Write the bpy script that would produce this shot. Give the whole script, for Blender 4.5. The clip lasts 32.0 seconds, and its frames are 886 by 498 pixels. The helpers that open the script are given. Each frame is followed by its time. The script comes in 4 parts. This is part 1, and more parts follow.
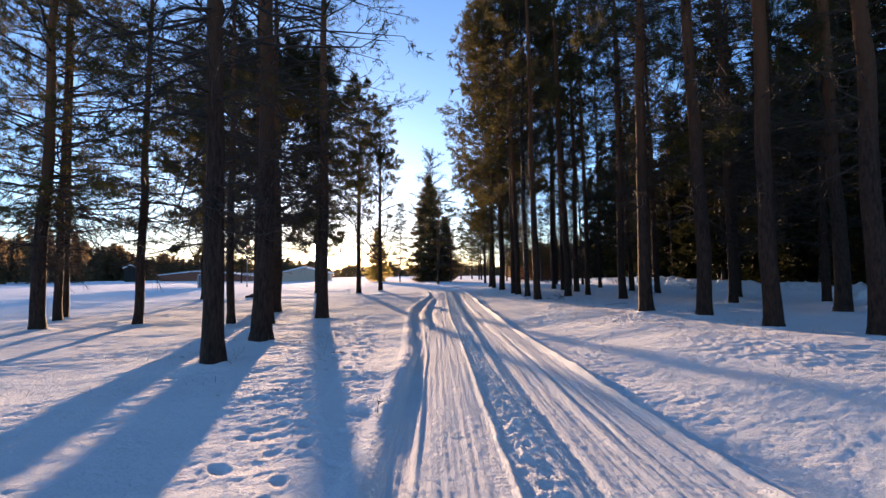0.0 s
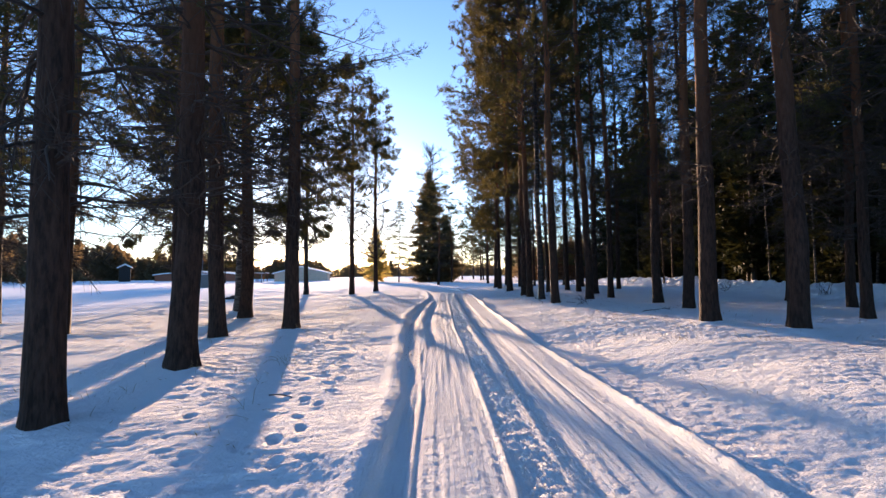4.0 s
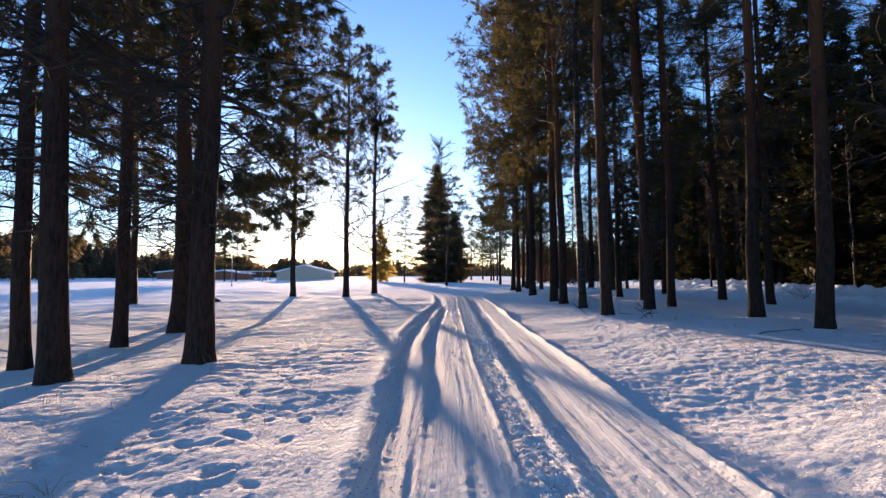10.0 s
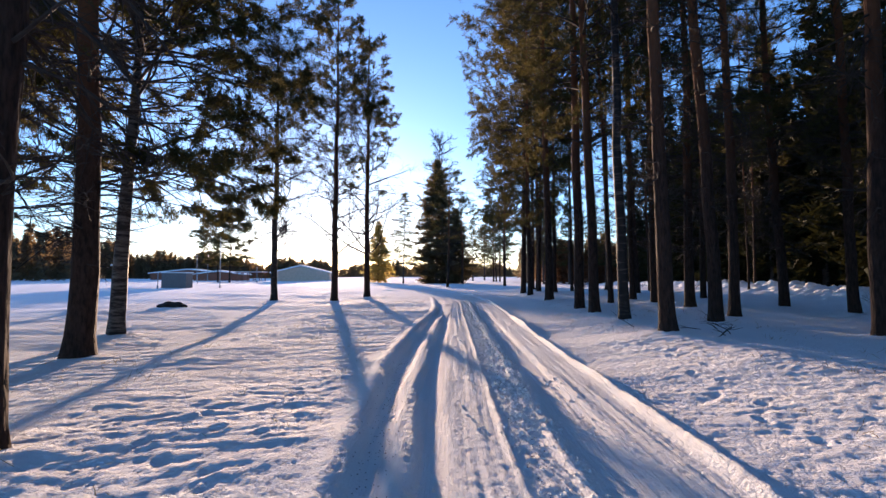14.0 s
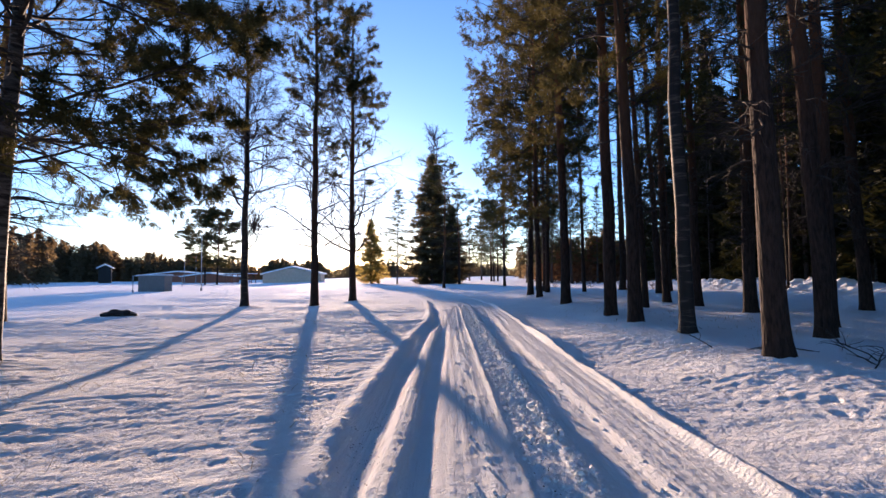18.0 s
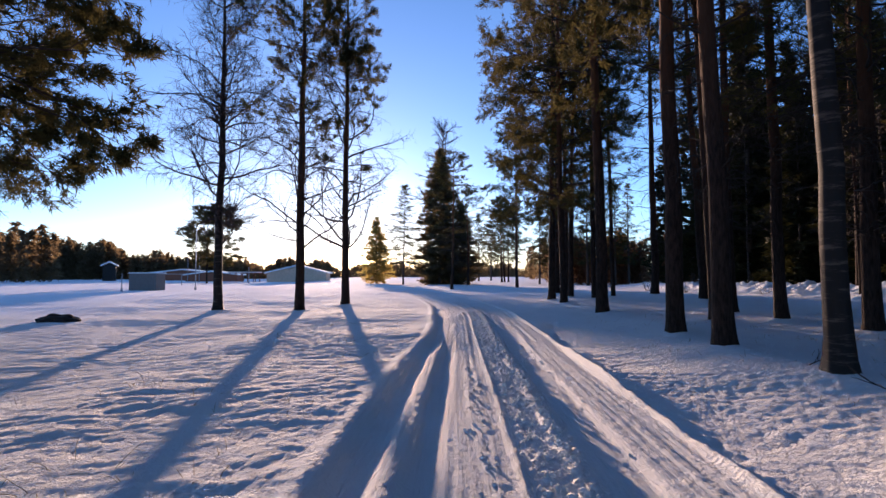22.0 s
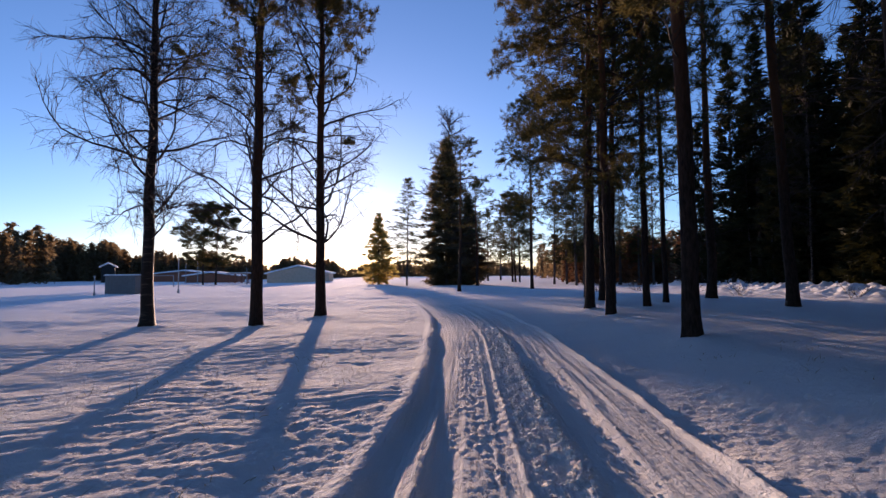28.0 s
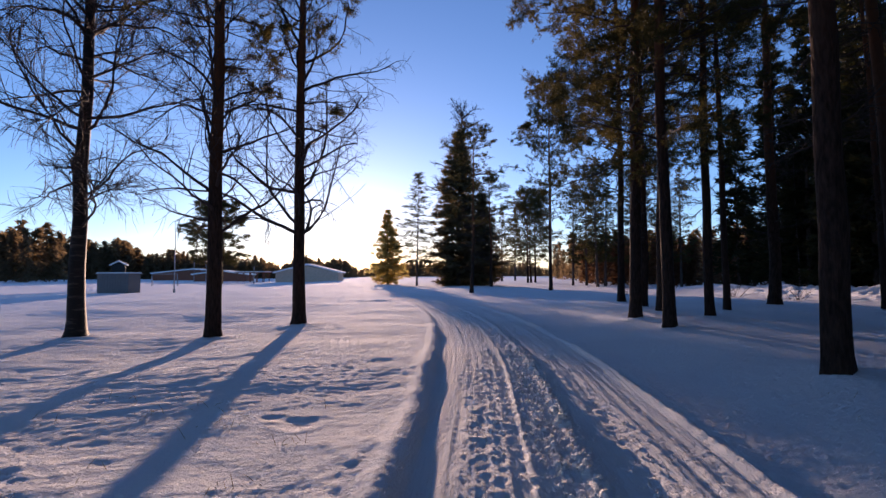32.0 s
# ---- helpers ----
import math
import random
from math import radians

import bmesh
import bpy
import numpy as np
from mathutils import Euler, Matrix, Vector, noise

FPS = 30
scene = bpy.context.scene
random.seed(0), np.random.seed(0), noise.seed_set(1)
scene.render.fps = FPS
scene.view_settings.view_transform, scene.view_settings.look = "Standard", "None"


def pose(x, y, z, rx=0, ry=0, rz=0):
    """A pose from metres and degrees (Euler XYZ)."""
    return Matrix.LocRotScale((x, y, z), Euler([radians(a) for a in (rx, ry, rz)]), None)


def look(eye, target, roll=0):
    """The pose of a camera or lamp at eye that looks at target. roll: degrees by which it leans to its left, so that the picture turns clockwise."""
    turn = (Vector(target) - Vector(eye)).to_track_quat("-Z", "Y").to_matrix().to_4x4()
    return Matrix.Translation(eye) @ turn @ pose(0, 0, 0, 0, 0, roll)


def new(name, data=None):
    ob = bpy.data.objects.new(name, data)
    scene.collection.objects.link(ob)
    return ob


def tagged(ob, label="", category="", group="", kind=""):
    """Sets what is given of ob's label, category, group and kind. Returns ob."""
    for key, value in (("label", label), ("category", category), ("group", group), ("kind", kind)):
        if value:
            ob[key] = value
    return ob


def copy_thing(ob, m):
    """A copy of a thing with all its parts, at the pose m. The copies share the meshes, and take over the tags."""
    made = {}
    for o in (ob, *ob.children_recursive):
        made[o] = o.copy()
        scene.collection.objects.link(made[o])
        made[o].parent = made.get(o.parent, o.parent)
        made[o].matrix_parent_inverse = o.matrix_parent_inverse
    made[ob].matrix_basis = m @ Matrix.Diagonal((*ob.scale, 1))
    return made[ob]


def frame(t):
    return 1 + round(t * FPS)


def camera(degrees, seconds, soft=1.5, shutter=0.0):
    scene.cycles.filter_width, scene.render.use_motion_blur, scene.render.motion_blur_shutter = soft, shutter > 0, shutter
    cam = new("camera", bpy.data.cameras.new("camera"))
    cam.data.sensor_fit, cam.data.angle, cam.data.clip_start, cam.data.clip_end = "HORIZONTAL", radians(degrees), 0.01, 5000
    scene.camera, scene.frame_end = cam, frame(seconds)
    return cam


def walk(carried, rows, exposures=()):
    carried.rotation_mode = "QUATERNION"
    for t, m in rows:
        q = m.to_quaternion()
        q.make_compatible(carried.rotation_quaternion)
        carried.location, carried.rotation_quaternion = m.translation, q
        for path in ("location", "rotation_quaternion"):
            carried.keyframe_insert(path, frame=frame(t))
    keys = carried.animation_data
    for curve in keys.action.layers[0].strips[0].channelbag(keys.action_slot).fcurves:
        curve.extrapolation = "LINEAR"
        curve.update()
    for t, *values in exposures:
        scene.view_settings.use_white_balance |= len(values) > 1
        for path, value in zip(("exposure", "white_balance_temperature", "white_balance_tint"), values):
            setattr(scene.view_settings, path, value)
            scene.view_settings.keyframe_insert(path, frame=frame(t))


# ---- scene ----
cam = camera(81.8, 32.0)
METRES, EYE, TILT, LEAN, TURN = 30.0, 1.5, -0.83, 0.0, 0.3
ROWS = [
    (0.0, 0.0, 0.0, 0.0, 0.03, 3.65, 0.53),
    (0.5, -0.0001, 0.016, -0.0, 0.01, 3.64, 0.76),
    (1.0, -0.0001, 0.0311, 0.0005, 0.01, 3.68, 0.79),
    (1.5, 0.0003, 0.0465, -0.0003, 0.04, 3.62, 0.68),
    (2.0, -0.0001, 0.0615, 0.0009, 0.05, 3.69, 0.52),
    (2.5, -0.0007, 0.0763, 0.0002, 0.02, 3.65, 0.61),
    (3.0, -0.0012, 0.0912, 0.0015, 0.02, 3.73, 0.71),
    (3.5, -0.0012, 0.1063, 0.0004, 0.07, 3.67, 0.51),
    (5.5, -0.0013, 0.1681, 0.0008, 0.12, 3.7, 0.4),
    (6.0, -0.0006, 0.1835, 0.0011, 0.72, 3.72, 0.52),
    (6.5, -0.0006, 0.1985, 0.0021, 0.5, 3.75, 0.57),
    (7.0, -0.001, 0.2139, 0.0018, 0.91, 3.72, 0.39),
    (7.5, -0.0012, 0.2293, 0.0027, 0.72, 3.75, 0.58),
    (8.0, -0.0012, 0.2435, 0.0017, 0.8, 3.67, 0.44),
    (8.5, -0.0017, 0.2586, 0.0036, 1.18, 3.78, 0.18),
    (9.0, -0.0024, 0.2741, 0.0029, 1.37, 3.73, 0.31),
    (9.5, -0.0033, 0.2905, 0.0037, 1.16, 3.76, 0.21),
    (10.0, -0.004, 0.3065, 0.0029, 0.96, 3.68, -0.05),
    (10.5, -0.0043, 0.3232, 0.0034, 1.33, 3.7, 0.29),
    (11.0, -0.005, 0.339, 0.0035, 1.35, 3.7, 0.05),
    (11.5, -0.0055, 0.3557, 0.0038, 1.33, 3.67, 0.37),
    (12.0, -0.006, 0.3724, 0.0041, 1.41, 3.71, 0.07),
    (12.5, -0.0059, 0.3894, 0.0038, 1.17, 3.66, 0.34),
    (13.0, -0.0067, 0.4053, 0.0053, 0.95, 3.73, -0.03),
    (13.5, -0.0074, 0.422, 0.0044, 1.23, 3.68, 0.17),
    (14.0, -0.008, 0.4378, 0.0055, 1.0, 3.74, -0.03),
    (14.5, -0.0081, 0.4541, 0.004, 0.84, 3.66, 0.31),
    (16.5, -0.0103, 0.5149, 0.0062, 0.58, 3.73, 0.19),
    (17.0, -0.0103, 0.5309, 0.0074, 0.54, 3.73, 0.27),
    (17.5, -0.0103, 0.5468, 0.0077, 0.51, 3.77, 0.37),
    (18.0, -0.0107, 0.5642, 0.0076, 0.53, 3.73, 0.5),
    (18.5, -0.0108, 0.5805, 0.0078, 0.58, 3.77, 0.33),
    (19.0, -0.0101, 0.598, 0.0074, 0.59, 3.67, 0.63),
    (19.5, -0.01, 0.6136, 0.0092, 0.56, 3.78, 0.36),
    (20.0, -0.0104, 0.6296, 0.0083, 0.67, 3.69, 0.07),
    (20.5, -0.0102, 0.6451, 0.0097, 0.73, 3.78, 0.48),
    (21.0, -0.0097, 0.6608, 0.0083, 1.32, 3.7, 0.17),
    (21.5, -0.0094, 0.6763, 0.0105, 1.49, 3.81, 0.34),
    (22.0, -0.009, 0.6916, 0.0094, 1.51, 3.75, 0.06),
    (22.5, -0.0088, 0.7074, 0.0105, 2.29, 3.81, 0.36),
    (23.0, -0.0083, 0.723, 0.0101, 2.41, 3.79, 0.12),
    (23.5, -0.0076, 0.7379, 0.0114, 2.66, 3.77, 0.04),
    (24.0, -0.0076, 0.7522, 0.0123, 2.57, 3.83, -0.07),
    (24.5, -0.008, 0.7676, 0.0118, 2.78, 3.78, 0.11),
    (25.0, -0.0085, 0.7822, 0.0125, 2.56, 3.83, -0.01),
    (25.5, -0.0086, 0.7974, 0.0115, 2.42, 3.72, 0.08),
    (27.5, -0.0104, 0.8601, 0.0144, 2.45, 3.64, 0.2),
    (28.0, -0.0091, 0.8766, 0.0159, 2.4, 3.65, 0.4),
    (28.5, -0.0093, 0.8917, 0.0153, 2.95, 3.7, -0.17),
    (29.0, -0.0093, 0.9075, 0.0159, 3.04, 3.72, 0.1),
    (29.5, -0.0088, 0.9224, 0.0157, 2.87, 3.73, 0.26),
    (30.0, -0.0084, 0.9379, 0.0158, 3.34, 3.72, 0.07),
    (30.5, -0.0085, 0.9522, 0.0171, 3.56, 3.78, 0.08),
    (31.0, -0.0086, 0.9681, 0.0162, 3.62, 3.7, 0.02),
    (31.5, -0.0087, 0.9826, 0.0178, 3.73, 3.75, 0.27),
    (32.0, -0.0084, 0.9978, 0.0166, 3.87, 3.67, 0.06),
]
walk(cam, [(t, pose(0, 0, EYE, TILT, LEAN, TURN) @ pose(METRES * x, METRES * y, METRES * z, 90 + pitch, roll, yaw)) for t, x, y, z, yaw, pitch, roll in ROWS],
     [(0, 1.90, 6550, 20), (3, 2.22, 6500, 19), (7, 2.20, 6300, 19), (9, 2.06, 6200, 19), (14, 1.92, 5950, 20), (20, 1.88, 5900, 22), (24.5, 1.14, 6000, 28), (32, 1.14, 6000, 29)])

# ---- light ----
SUN_AZ, SUN_EL = -14.1, 4.2          # degrees from +y towards +x, and above the horizon
world = bpy.data.worlds.new("world")
scene.world = world
world.use_nodes = True
wn = world.node_tree
sky = wn.nodes.new("ShaderNodeTexSky")
sky.sky_type = "NISHITA"
sky.sun_disc = False
sky.sun_elevation = radians(SUN_EL)
sky.sun_rotation = radians(SUN_AZ)
sky.altitude, sky.air_density, sky.dust_density, sky.ozone_density = 50, 0.75, 0.17, 2.8
wn.links.new(sky.outputs[0], wn.nodes["Background"].inputs[0])
wn.nodes["Background"].inputs[1].default_value = 0.118

sun_dir = Vector((math.sin(radians(SUN_AZ)) * math.cos(radians(SUN_EL)), math.cos(radians(SUN_AZ)) * math.cos(radians(SUN_EL)), math.sin(radians(SUN_EL))))
sun_data = bpy.data.lights.new("sun", "SUN")
sun_data.energy, sun_data.angle, sun_data.color = 3.9, radians(0.8), (1.0, 0.69, 0.42)
sun = new("sun", sun_data)
sun.matrix_world = look(sun_dir * 300, (0, 0, 0))

# the sun's own disc, seen between the trunks
disc_mat = bpy.data.materials.new("sun_fire")
disc_mat.use_nodes = True
disc_mat.node_tree.nodes["Principled BSDF"].inputs["Base Color"].default_value = (0, 0, 0, 1)
disc_mat.node_tree.nodes["Principled BSDF"].inputs["Emission Color"].default_value = (1.0, 0.86, 0.62, 1)
disc_mat.node_tree.nodes["Principled BSDF"].inputs["Emission Strength"].default_value = 60.0
bm = bmesh.new()
bmesh.ops.create_uvsphere(bm, u_segments=24, v_segments=16, radius=4700 * math.tan(radians(0.5)))
disc_mesh = bpy.data.meshes.new("sun_disc")
bm.to_mesh(disc_mesh)
bm.free()
disc_mesh.materials.append(disc_mat)
disc = tagged(new("sun_disc", disc_mesh), "blazing low winter sun above the snowy field", "sun", kind="structure")
disc.matrix_basis = pose(*(Vector((math.sin(radians(-14.3)), math.cos(radians(-14.3)), math.tan(radians(2.9)))) * 4700))

# ---- materials ----


def material(name, rough=0.8, base=(0.5, 0.5, 0.5), spec=0.3):
    m = bpy.data.materials.new(name)
    m.use_nodes = True
    b = m.node_tree.nodes["Principled BSDF"]
    b.inputs["Roughness"].default_value = rough
    b.inputs["Base Color"].default_value = (*base, 1)
    b.inputs["Specular IOR Level"].default_value = spec
    return m, m.node_tree, b


def node(nt, kind, **sets):
    n = nt.nodes.new(kind)
    for k, v in sets.items():
        n.inputs[k].default_value = v
    return n


def coords(nt, scale=(1, 1, 1), out="Object"):
    tc = nt.nodes.new("ShaderNodeTexCoord")
    mp = nt.nodes.new("ShaderNodeMapping")
    mp.inputs["Scale"].default_value = scale
    nt.links.new(tc.outputs[out], mp.inputs[0])
    return mp.outputs[0]


def ramp(nt, source, stops):
    r = nt.nodes.new("ShaderNodeValToRGB")
    els = r.color_ramp.elements
    while len(els) < len(stops):
        els.new(0.5)
    for e, (p, c) in zip(els, stops):
        e.position, e.color = p, (*c, 1)
    nt.links.new(source, r.inputs[0])
    return r.outputs[0]


def noise_tex(nt, vec, scale, detail=4.0, rough=0.55):
    n = node(nt, "ShaderNodeTexNoise", Scale=scale, Detail=detail, Roughness=rough)
    nt.links.new(vec, n.inputs["Vector"])
    return n.outputs[0]


def bump(nt, b, height, strength, distance, after=None):
    n = node(nt, "ShaderNodeBump", Strength=strength, Distance=distance)
    nt.links.new(height, n.inputs["Height"])
    if after:
        nt.links.new(after, n.inputs["Normal"])
    nt.links.new(n.outputs[0], b.inputs["Normal"])
    return n.outputs[0]


def mix_rgb(nt, fac, a, b):
    m = nt.nodes.new("ShaderNodeMix")
    m.data_type = "RGBA"
    for src, slot in ((fac, 0), (a, 6), (b, 7)):
        if isinstance(src, (int, float)):
            m.inputs[slot].default_value = src
        elif isinstance(src, tuple):
            m.inputs[slot].default_value = (*src, 1)
        else:
            nt.links.new(src, m.inputs[slot])
    return m.outputs[2]


def snow_material(name, ripple):
    """Snow: crystals, crumbs and, where it lies untrodden, soft wind ripples."""
    m, nt, b = material(name, 0.95, (0.84, 0.86, 0.88), 0.05)
    v = coords(nt)
    big = noise_tex(nt, v, 0.6, 3)
    col = ramp(nt, big, [(0.3, (0.87, 0.88, 0.90)), (0.7, (0.92, 0.925, 0.93))] if ripple else [(0.3, (0.82, 0.815, 0.81)), (0.7, (0.89, 0.89, 0.89))])
    nt.links.new(col, b.inputs["Base Color"])
    fine = bump(nt, b, noise_tex(nt, v, 75, 3, 0.65), 0.9, 0.012)
    if ripple:
        crumb = bump(nt, b, noise_tex(nt, v, 24, 4, 0.65), 0.9, 0.035, fine)
        turned = nt.nodes.new("ShaderNodeMapping")
        turned.inputs["Rotation"].default_value = (0, 0, radians(-24))
        nt.links.new(coords(nt), turned.inputs[0])
        flat = nt.nodes.new("ShaderNodeMapping")
        flat.inputs["Scale"].default_value = (0.8, 1.15, 1)
        nt.links.new(turned.outputs[0], flat.inputs[0])
        waves = node(nt, "ShaderNodeTexNoise", Scale=6.5, Detail=5.0, Roughness=0.68)
        nt.links.new(flat.outputs[0], waves.inputs["Vector"])
        bump(nt, b, waves.outputs[0], 0.9, 0.05, crumb)
    else:
        crumb = bump(nt, b, noise_tex(nt, v, 26, 4, 0.65), 0.9, 0.035, fine)
        # drawn-out scratches of runners and tyres, and broken stretches of tread
        drawn = bump(nt, b, noise_tex(nt, coords(nt, (34, 0.9, 1)), 1.0, 3, 0.6), 0.9, 0.022, crumb)
        wave = node(nt, "ShaderNodeTexWave", Scale=4.4, Distortion=3.0, Detail=2.0, **{"Detail Scale": 2.0})
        wave.bands_direction = "Y"
        nt.links.new(v, wave.inputs["Vector"])
        where = ramp(nt, noise_tex(nt, coords(nt, (5.5, 0.35, 1)), 1.0, 2), [(0.5, (0, 0, 0)), (0.7, (1, 1, 1))])
        times = nt.nodes.new("ShaderNodeMath")
        times.operation = "MULTIPLY"
        nt.links.new(wave.outputs["Fac"], times.inputs[0])
        nt.links.new(where, times.inputs[1])
        bump(nt, b, times.outputs[0], 0.7, 0.007, drawn)
    return m


def bark_material(name, low, low2, high, z0, z1, spec=0.15):
    m, nt, b = material(name, 0.9, low, spec)
    v = coords(nt, (1, 1, 0.22))
    cells = nt.nodes.new("ShaderNodeTexVoronoi")
    cells.inputs["Scale"].default_value = 16
    cells.feature = "DISTANCE_TO_EDGE"
    nt.links.new(v, cells.inputs["Vector"])
    n = noise_tex(nt, v, 22, 5, 0.65)
    dark = mix_rgb(nt, ramp(nt, n, [(0.35, (0, 0, 0)), (0.65, (1, 1, 1))]), low, low2)
    sep = nt.nodes.new("ShaderNodeSeparateXYZ")
    nt.links.new(coords(nt), sep.inputs[0])
    mr = node(nt, "ShaderNodeMapRange", **{"From Min": z0, "From Max": z1})
    nt.links.new(sep.outputs[2], mr.inputs[0])
    nt.links.new(mix_rgb(nt, mr.outputs[0], dark, mix_rgb(nt, n, high, tuple(c * 0.6 for c in high))), b.inputs["Base Color"])
    first = bump(nt, b, cells.outputs[0], 0.8, 0.03)
    bump(nt, b, n, 0.6, 0.012, first)
    return m


def birch_material(name, lo, pale):
    m, nt, b = material(name, 0.75, pale, 0.2)
    v = coords(nt, (1.2, 1.2, 7))
    n = noise_tex(nt, v, 1.6, 5, 0.7)
    col = ramp(nt, n, [(lo, (0.02, 0.018, 0.017)), (lo + 0.1, tuple(c * 0.5 for c in pale)), (lo + 0.36, pale)])
    nt.links.new(col, b.inputs["Base Color"])
    bump(nt, b, n, 0.5, 0.012)
    return m


def needle_material(name, dark, light, trans, share=0.35):
    m, nt, b = material(name, 0.75, dark, 0.06)
    g = nt.nodes.new("ShaderNodeNewGeometry")
    v = coords(nt)
    n = noise_tex(nt, v, 0.9, 2)
    col = mix_rgb(nt, g.outputs["Random Per Island"], dark, light)
    col = mix_rgb(nt, ramp(nt, n, [(0.35, (0, 0, 0)), (0.75, (0.35, 0.35, 0.35))]), col, (0.08, 0.06, 0.02))
    nt.links.new(col, b.inputs["Base Color"])
    t = node(nt, "ShaderNodeBsdfTranslucent", Color=(*trans, 1))
    mx = node(nt, "ShaderNodeMixShader", Fac=share)
    nt.links.new(b.outputs[0], mx.inputs[1])
    nt.links.new(t.outputs[0], mx.inputs[2])
    nt.links.new(mx.outputs[0], nt.nodes["Material Output"].inputs[0])
    return m


def plain_material(name, base, rough=0.8, vary=0.25, scale=3.0, grain=(1, 1, 1)):
    m, nt, b = material(name, rough, base)
    v = coords(nt, grain)
    n = noise_tex(nt, v, scale, 5, 0.6)
    nt.links.new(ramp(nt, n, [(0.3, tuple(c * (1 - vary) for c in base)), (0.7, tuple(min(1, c * (1 + vary)) for c in base))]), b.inputs["Base Color"])
    bump(nt, b, n, 0.3, 0.01)
    return m


SNOW = snow_material("snow", True)
PACKED_SNOW = snow_material("packed_snow", False)
PINE_BARK = bark_material("pine_bark", (0.016, 0.0105, 0.0085), (0.052, 0.032, 0.024), (0.18, 0.08, 0.038), 3.5, 9.0)
SPRUCE_BARK = bark_material("spruce_bark", (0.05, 0.04, 0.034), (0.11, 0.09, 0.08), (0.10, 0.08, 0.07), 4, 10)
BIRCH_BARK = birch_material("birch_bark", 0.45, (0.19, 0.17, 0.155))
DARK_BIRCH = birch_material("dark_birch_bark", 0.53, (0.16, 0.13, 0.11))
TWIG = plain_material("twig_bark", (0.035, 0.027, 0.022), 0.85, 0.4, 8)
BIRCH_TWIG = plain_material("birch_twig_bark", (0.035, 0.024, 0.022), 0.8, 0.4, 8)
NEEDLES = needle_material("pine_needles", (0.024, 0.032, 0.014), (0.052, 0.057, 0.023), (0.15, 0.125, 0.042), 0.25)
# Shade of the dense wood is put into these needles' near-black colour.
SHADED_NEEDLES = needle_material("shaded_spruce_needles", (0.012, 0.018, 0.010), (0.024, 0.032, 0.015), (0.04, 0.04, 0.012), 0.15)
# Paler copy of the same needles, for the big spruces in the light.
LIT_NEEDLES = needle_material("lit_spruce_needles", (0.052, 0.052, 0.033), (0.12, 0.105, 0.068), (0.24, 0.18, 0.08), 0.35)
# Gold of the low sun shining through is put into this needle colour.
BACKLIT_NEEDLES = needle_material("backlit_spruce_needles", (0.10, 0.09, 0.03), (0.2, 0.17, 0.06), (0.75, 0.58, 0.18), 0.6)
# Distance haze is put into this colour: lighter and browner than near needles.
HAZY_WOOD = needle_material("far_wood", (0.055, 0.050, 0.032), (0.13, 0.090, 0.058), (0.26, 0.18, 0.09), 0.45)
BROWN = needle_material("brown_twigs", (0.07, 0.035, 0.022), (0.16, 0.075, 0.04), (0.12, 0.06, 0.03))
GRASS = plain_material("dry_grass", (0.32, 0.24, 0.12), 0.8, 0.3, 12)
BOARD = plain_material("grey_boards", (0.16, 0.155, 0.15), 0.85, 0.25, 6, (6, 6, 0.6))
PLASTER = plain_material("house_wall", (0.62, 0.46, 0.34), 0.85, 0.12, 2)
RED_BOARD = plain_material("red_boards", (0.26, 0.10, 0.06), 0.85, 0.25, 6, (6, 6, 0.6))
METAL = plain_material("painted_metal", (0.34, 0.34, 0.35), 0.45, 0.15, 9)
DARK = plain_material("dark_soil", (0.03, 0.027, 0.025), 0.9, 0.5, 6)

# ---- mesh tools ----
rng = np.random.default_rng(7)


def mesh_from(name, verts, faces, mats, smooth=False):
    me = bpy.data.meshes.new(name)
    verts = np.asarray(verts, dtype=np.float64).reshape(-1, 3)
    faces = np.asarray(faces, dtype=np.int64)
    n, k = faces.shape
    me.vertices.add(len(verts))
    me.vertices.foreach_set("co", verts.ravel())
    me.loops.add(n * k)
    me.loops.foreach_set("vertex_index", faces.ravel())
    me.polygons.add(n)
    me.polygons.foreach_set("loop_start", np.arange(0, n * k, k))
    if smooth:
        me.polygons.foreach_set("use_smooth", np.ones(n, dtype=bool))
    me.update(calc_edges=True)
    for m in mats if isinstance(mats, (list, tuple)) else [mats]:
        me.materials.append(m)
    return me


def crown_mesh(name, wood, leaf, wood_mat, leaf_mat):
    """One mesh of boughs (quads) and needle sprays (triangles), each with its material."""
    (wv, wf), (lv, lf) = wood, leaf
    me = bpy.data.meshes.new(name)
    v = np.concatenate([wv, lv])
    nw, nl, k = len(wf), len(lf), lf.shape[1]
    me.vertices.add(len(v))
    me.vertices.foreach_set("co", v.ravel())
    me.loops.add(nw * 4 + nl * k)
    me.loops.foreach_set("vertex_index", np.concatenate([wf.ravel(), (lf + len(wv)).ravel()]))
    me.polygons.add(nw + nl)
    me.polygons.foreach_set("loop_start", np.concatenate([np.arange(nw) * 4, nw * 4 + np.arange(nl) * k]))
    me.update(calc_edges=True)
    me.materials.append(wood_mat)
    me.materials.append(leaf_mat)
    me.polygons.foreach_set("material_index", np.repeat(np.array([0, 1], dtype=np.int32), [nw, nl]))
    return me


def child(name, me, parent, label=""):
    ob = new(name, me)
    ob.parent = parent
    if label:
        tagged(ob, label)
    return ob


def part(name, bm, mat, parent=None, label="", smooth=False):
    me = bpy.data.meshes.new(name)
    bm.to_mesh(me)
    bm.free()
    me.materials.append(mat)
    if smooth:
        me.polygons.foreach_set("use_smooth", np.ones(len(me.polygons), dtype=bool))
    return child(name, me, parent, label)


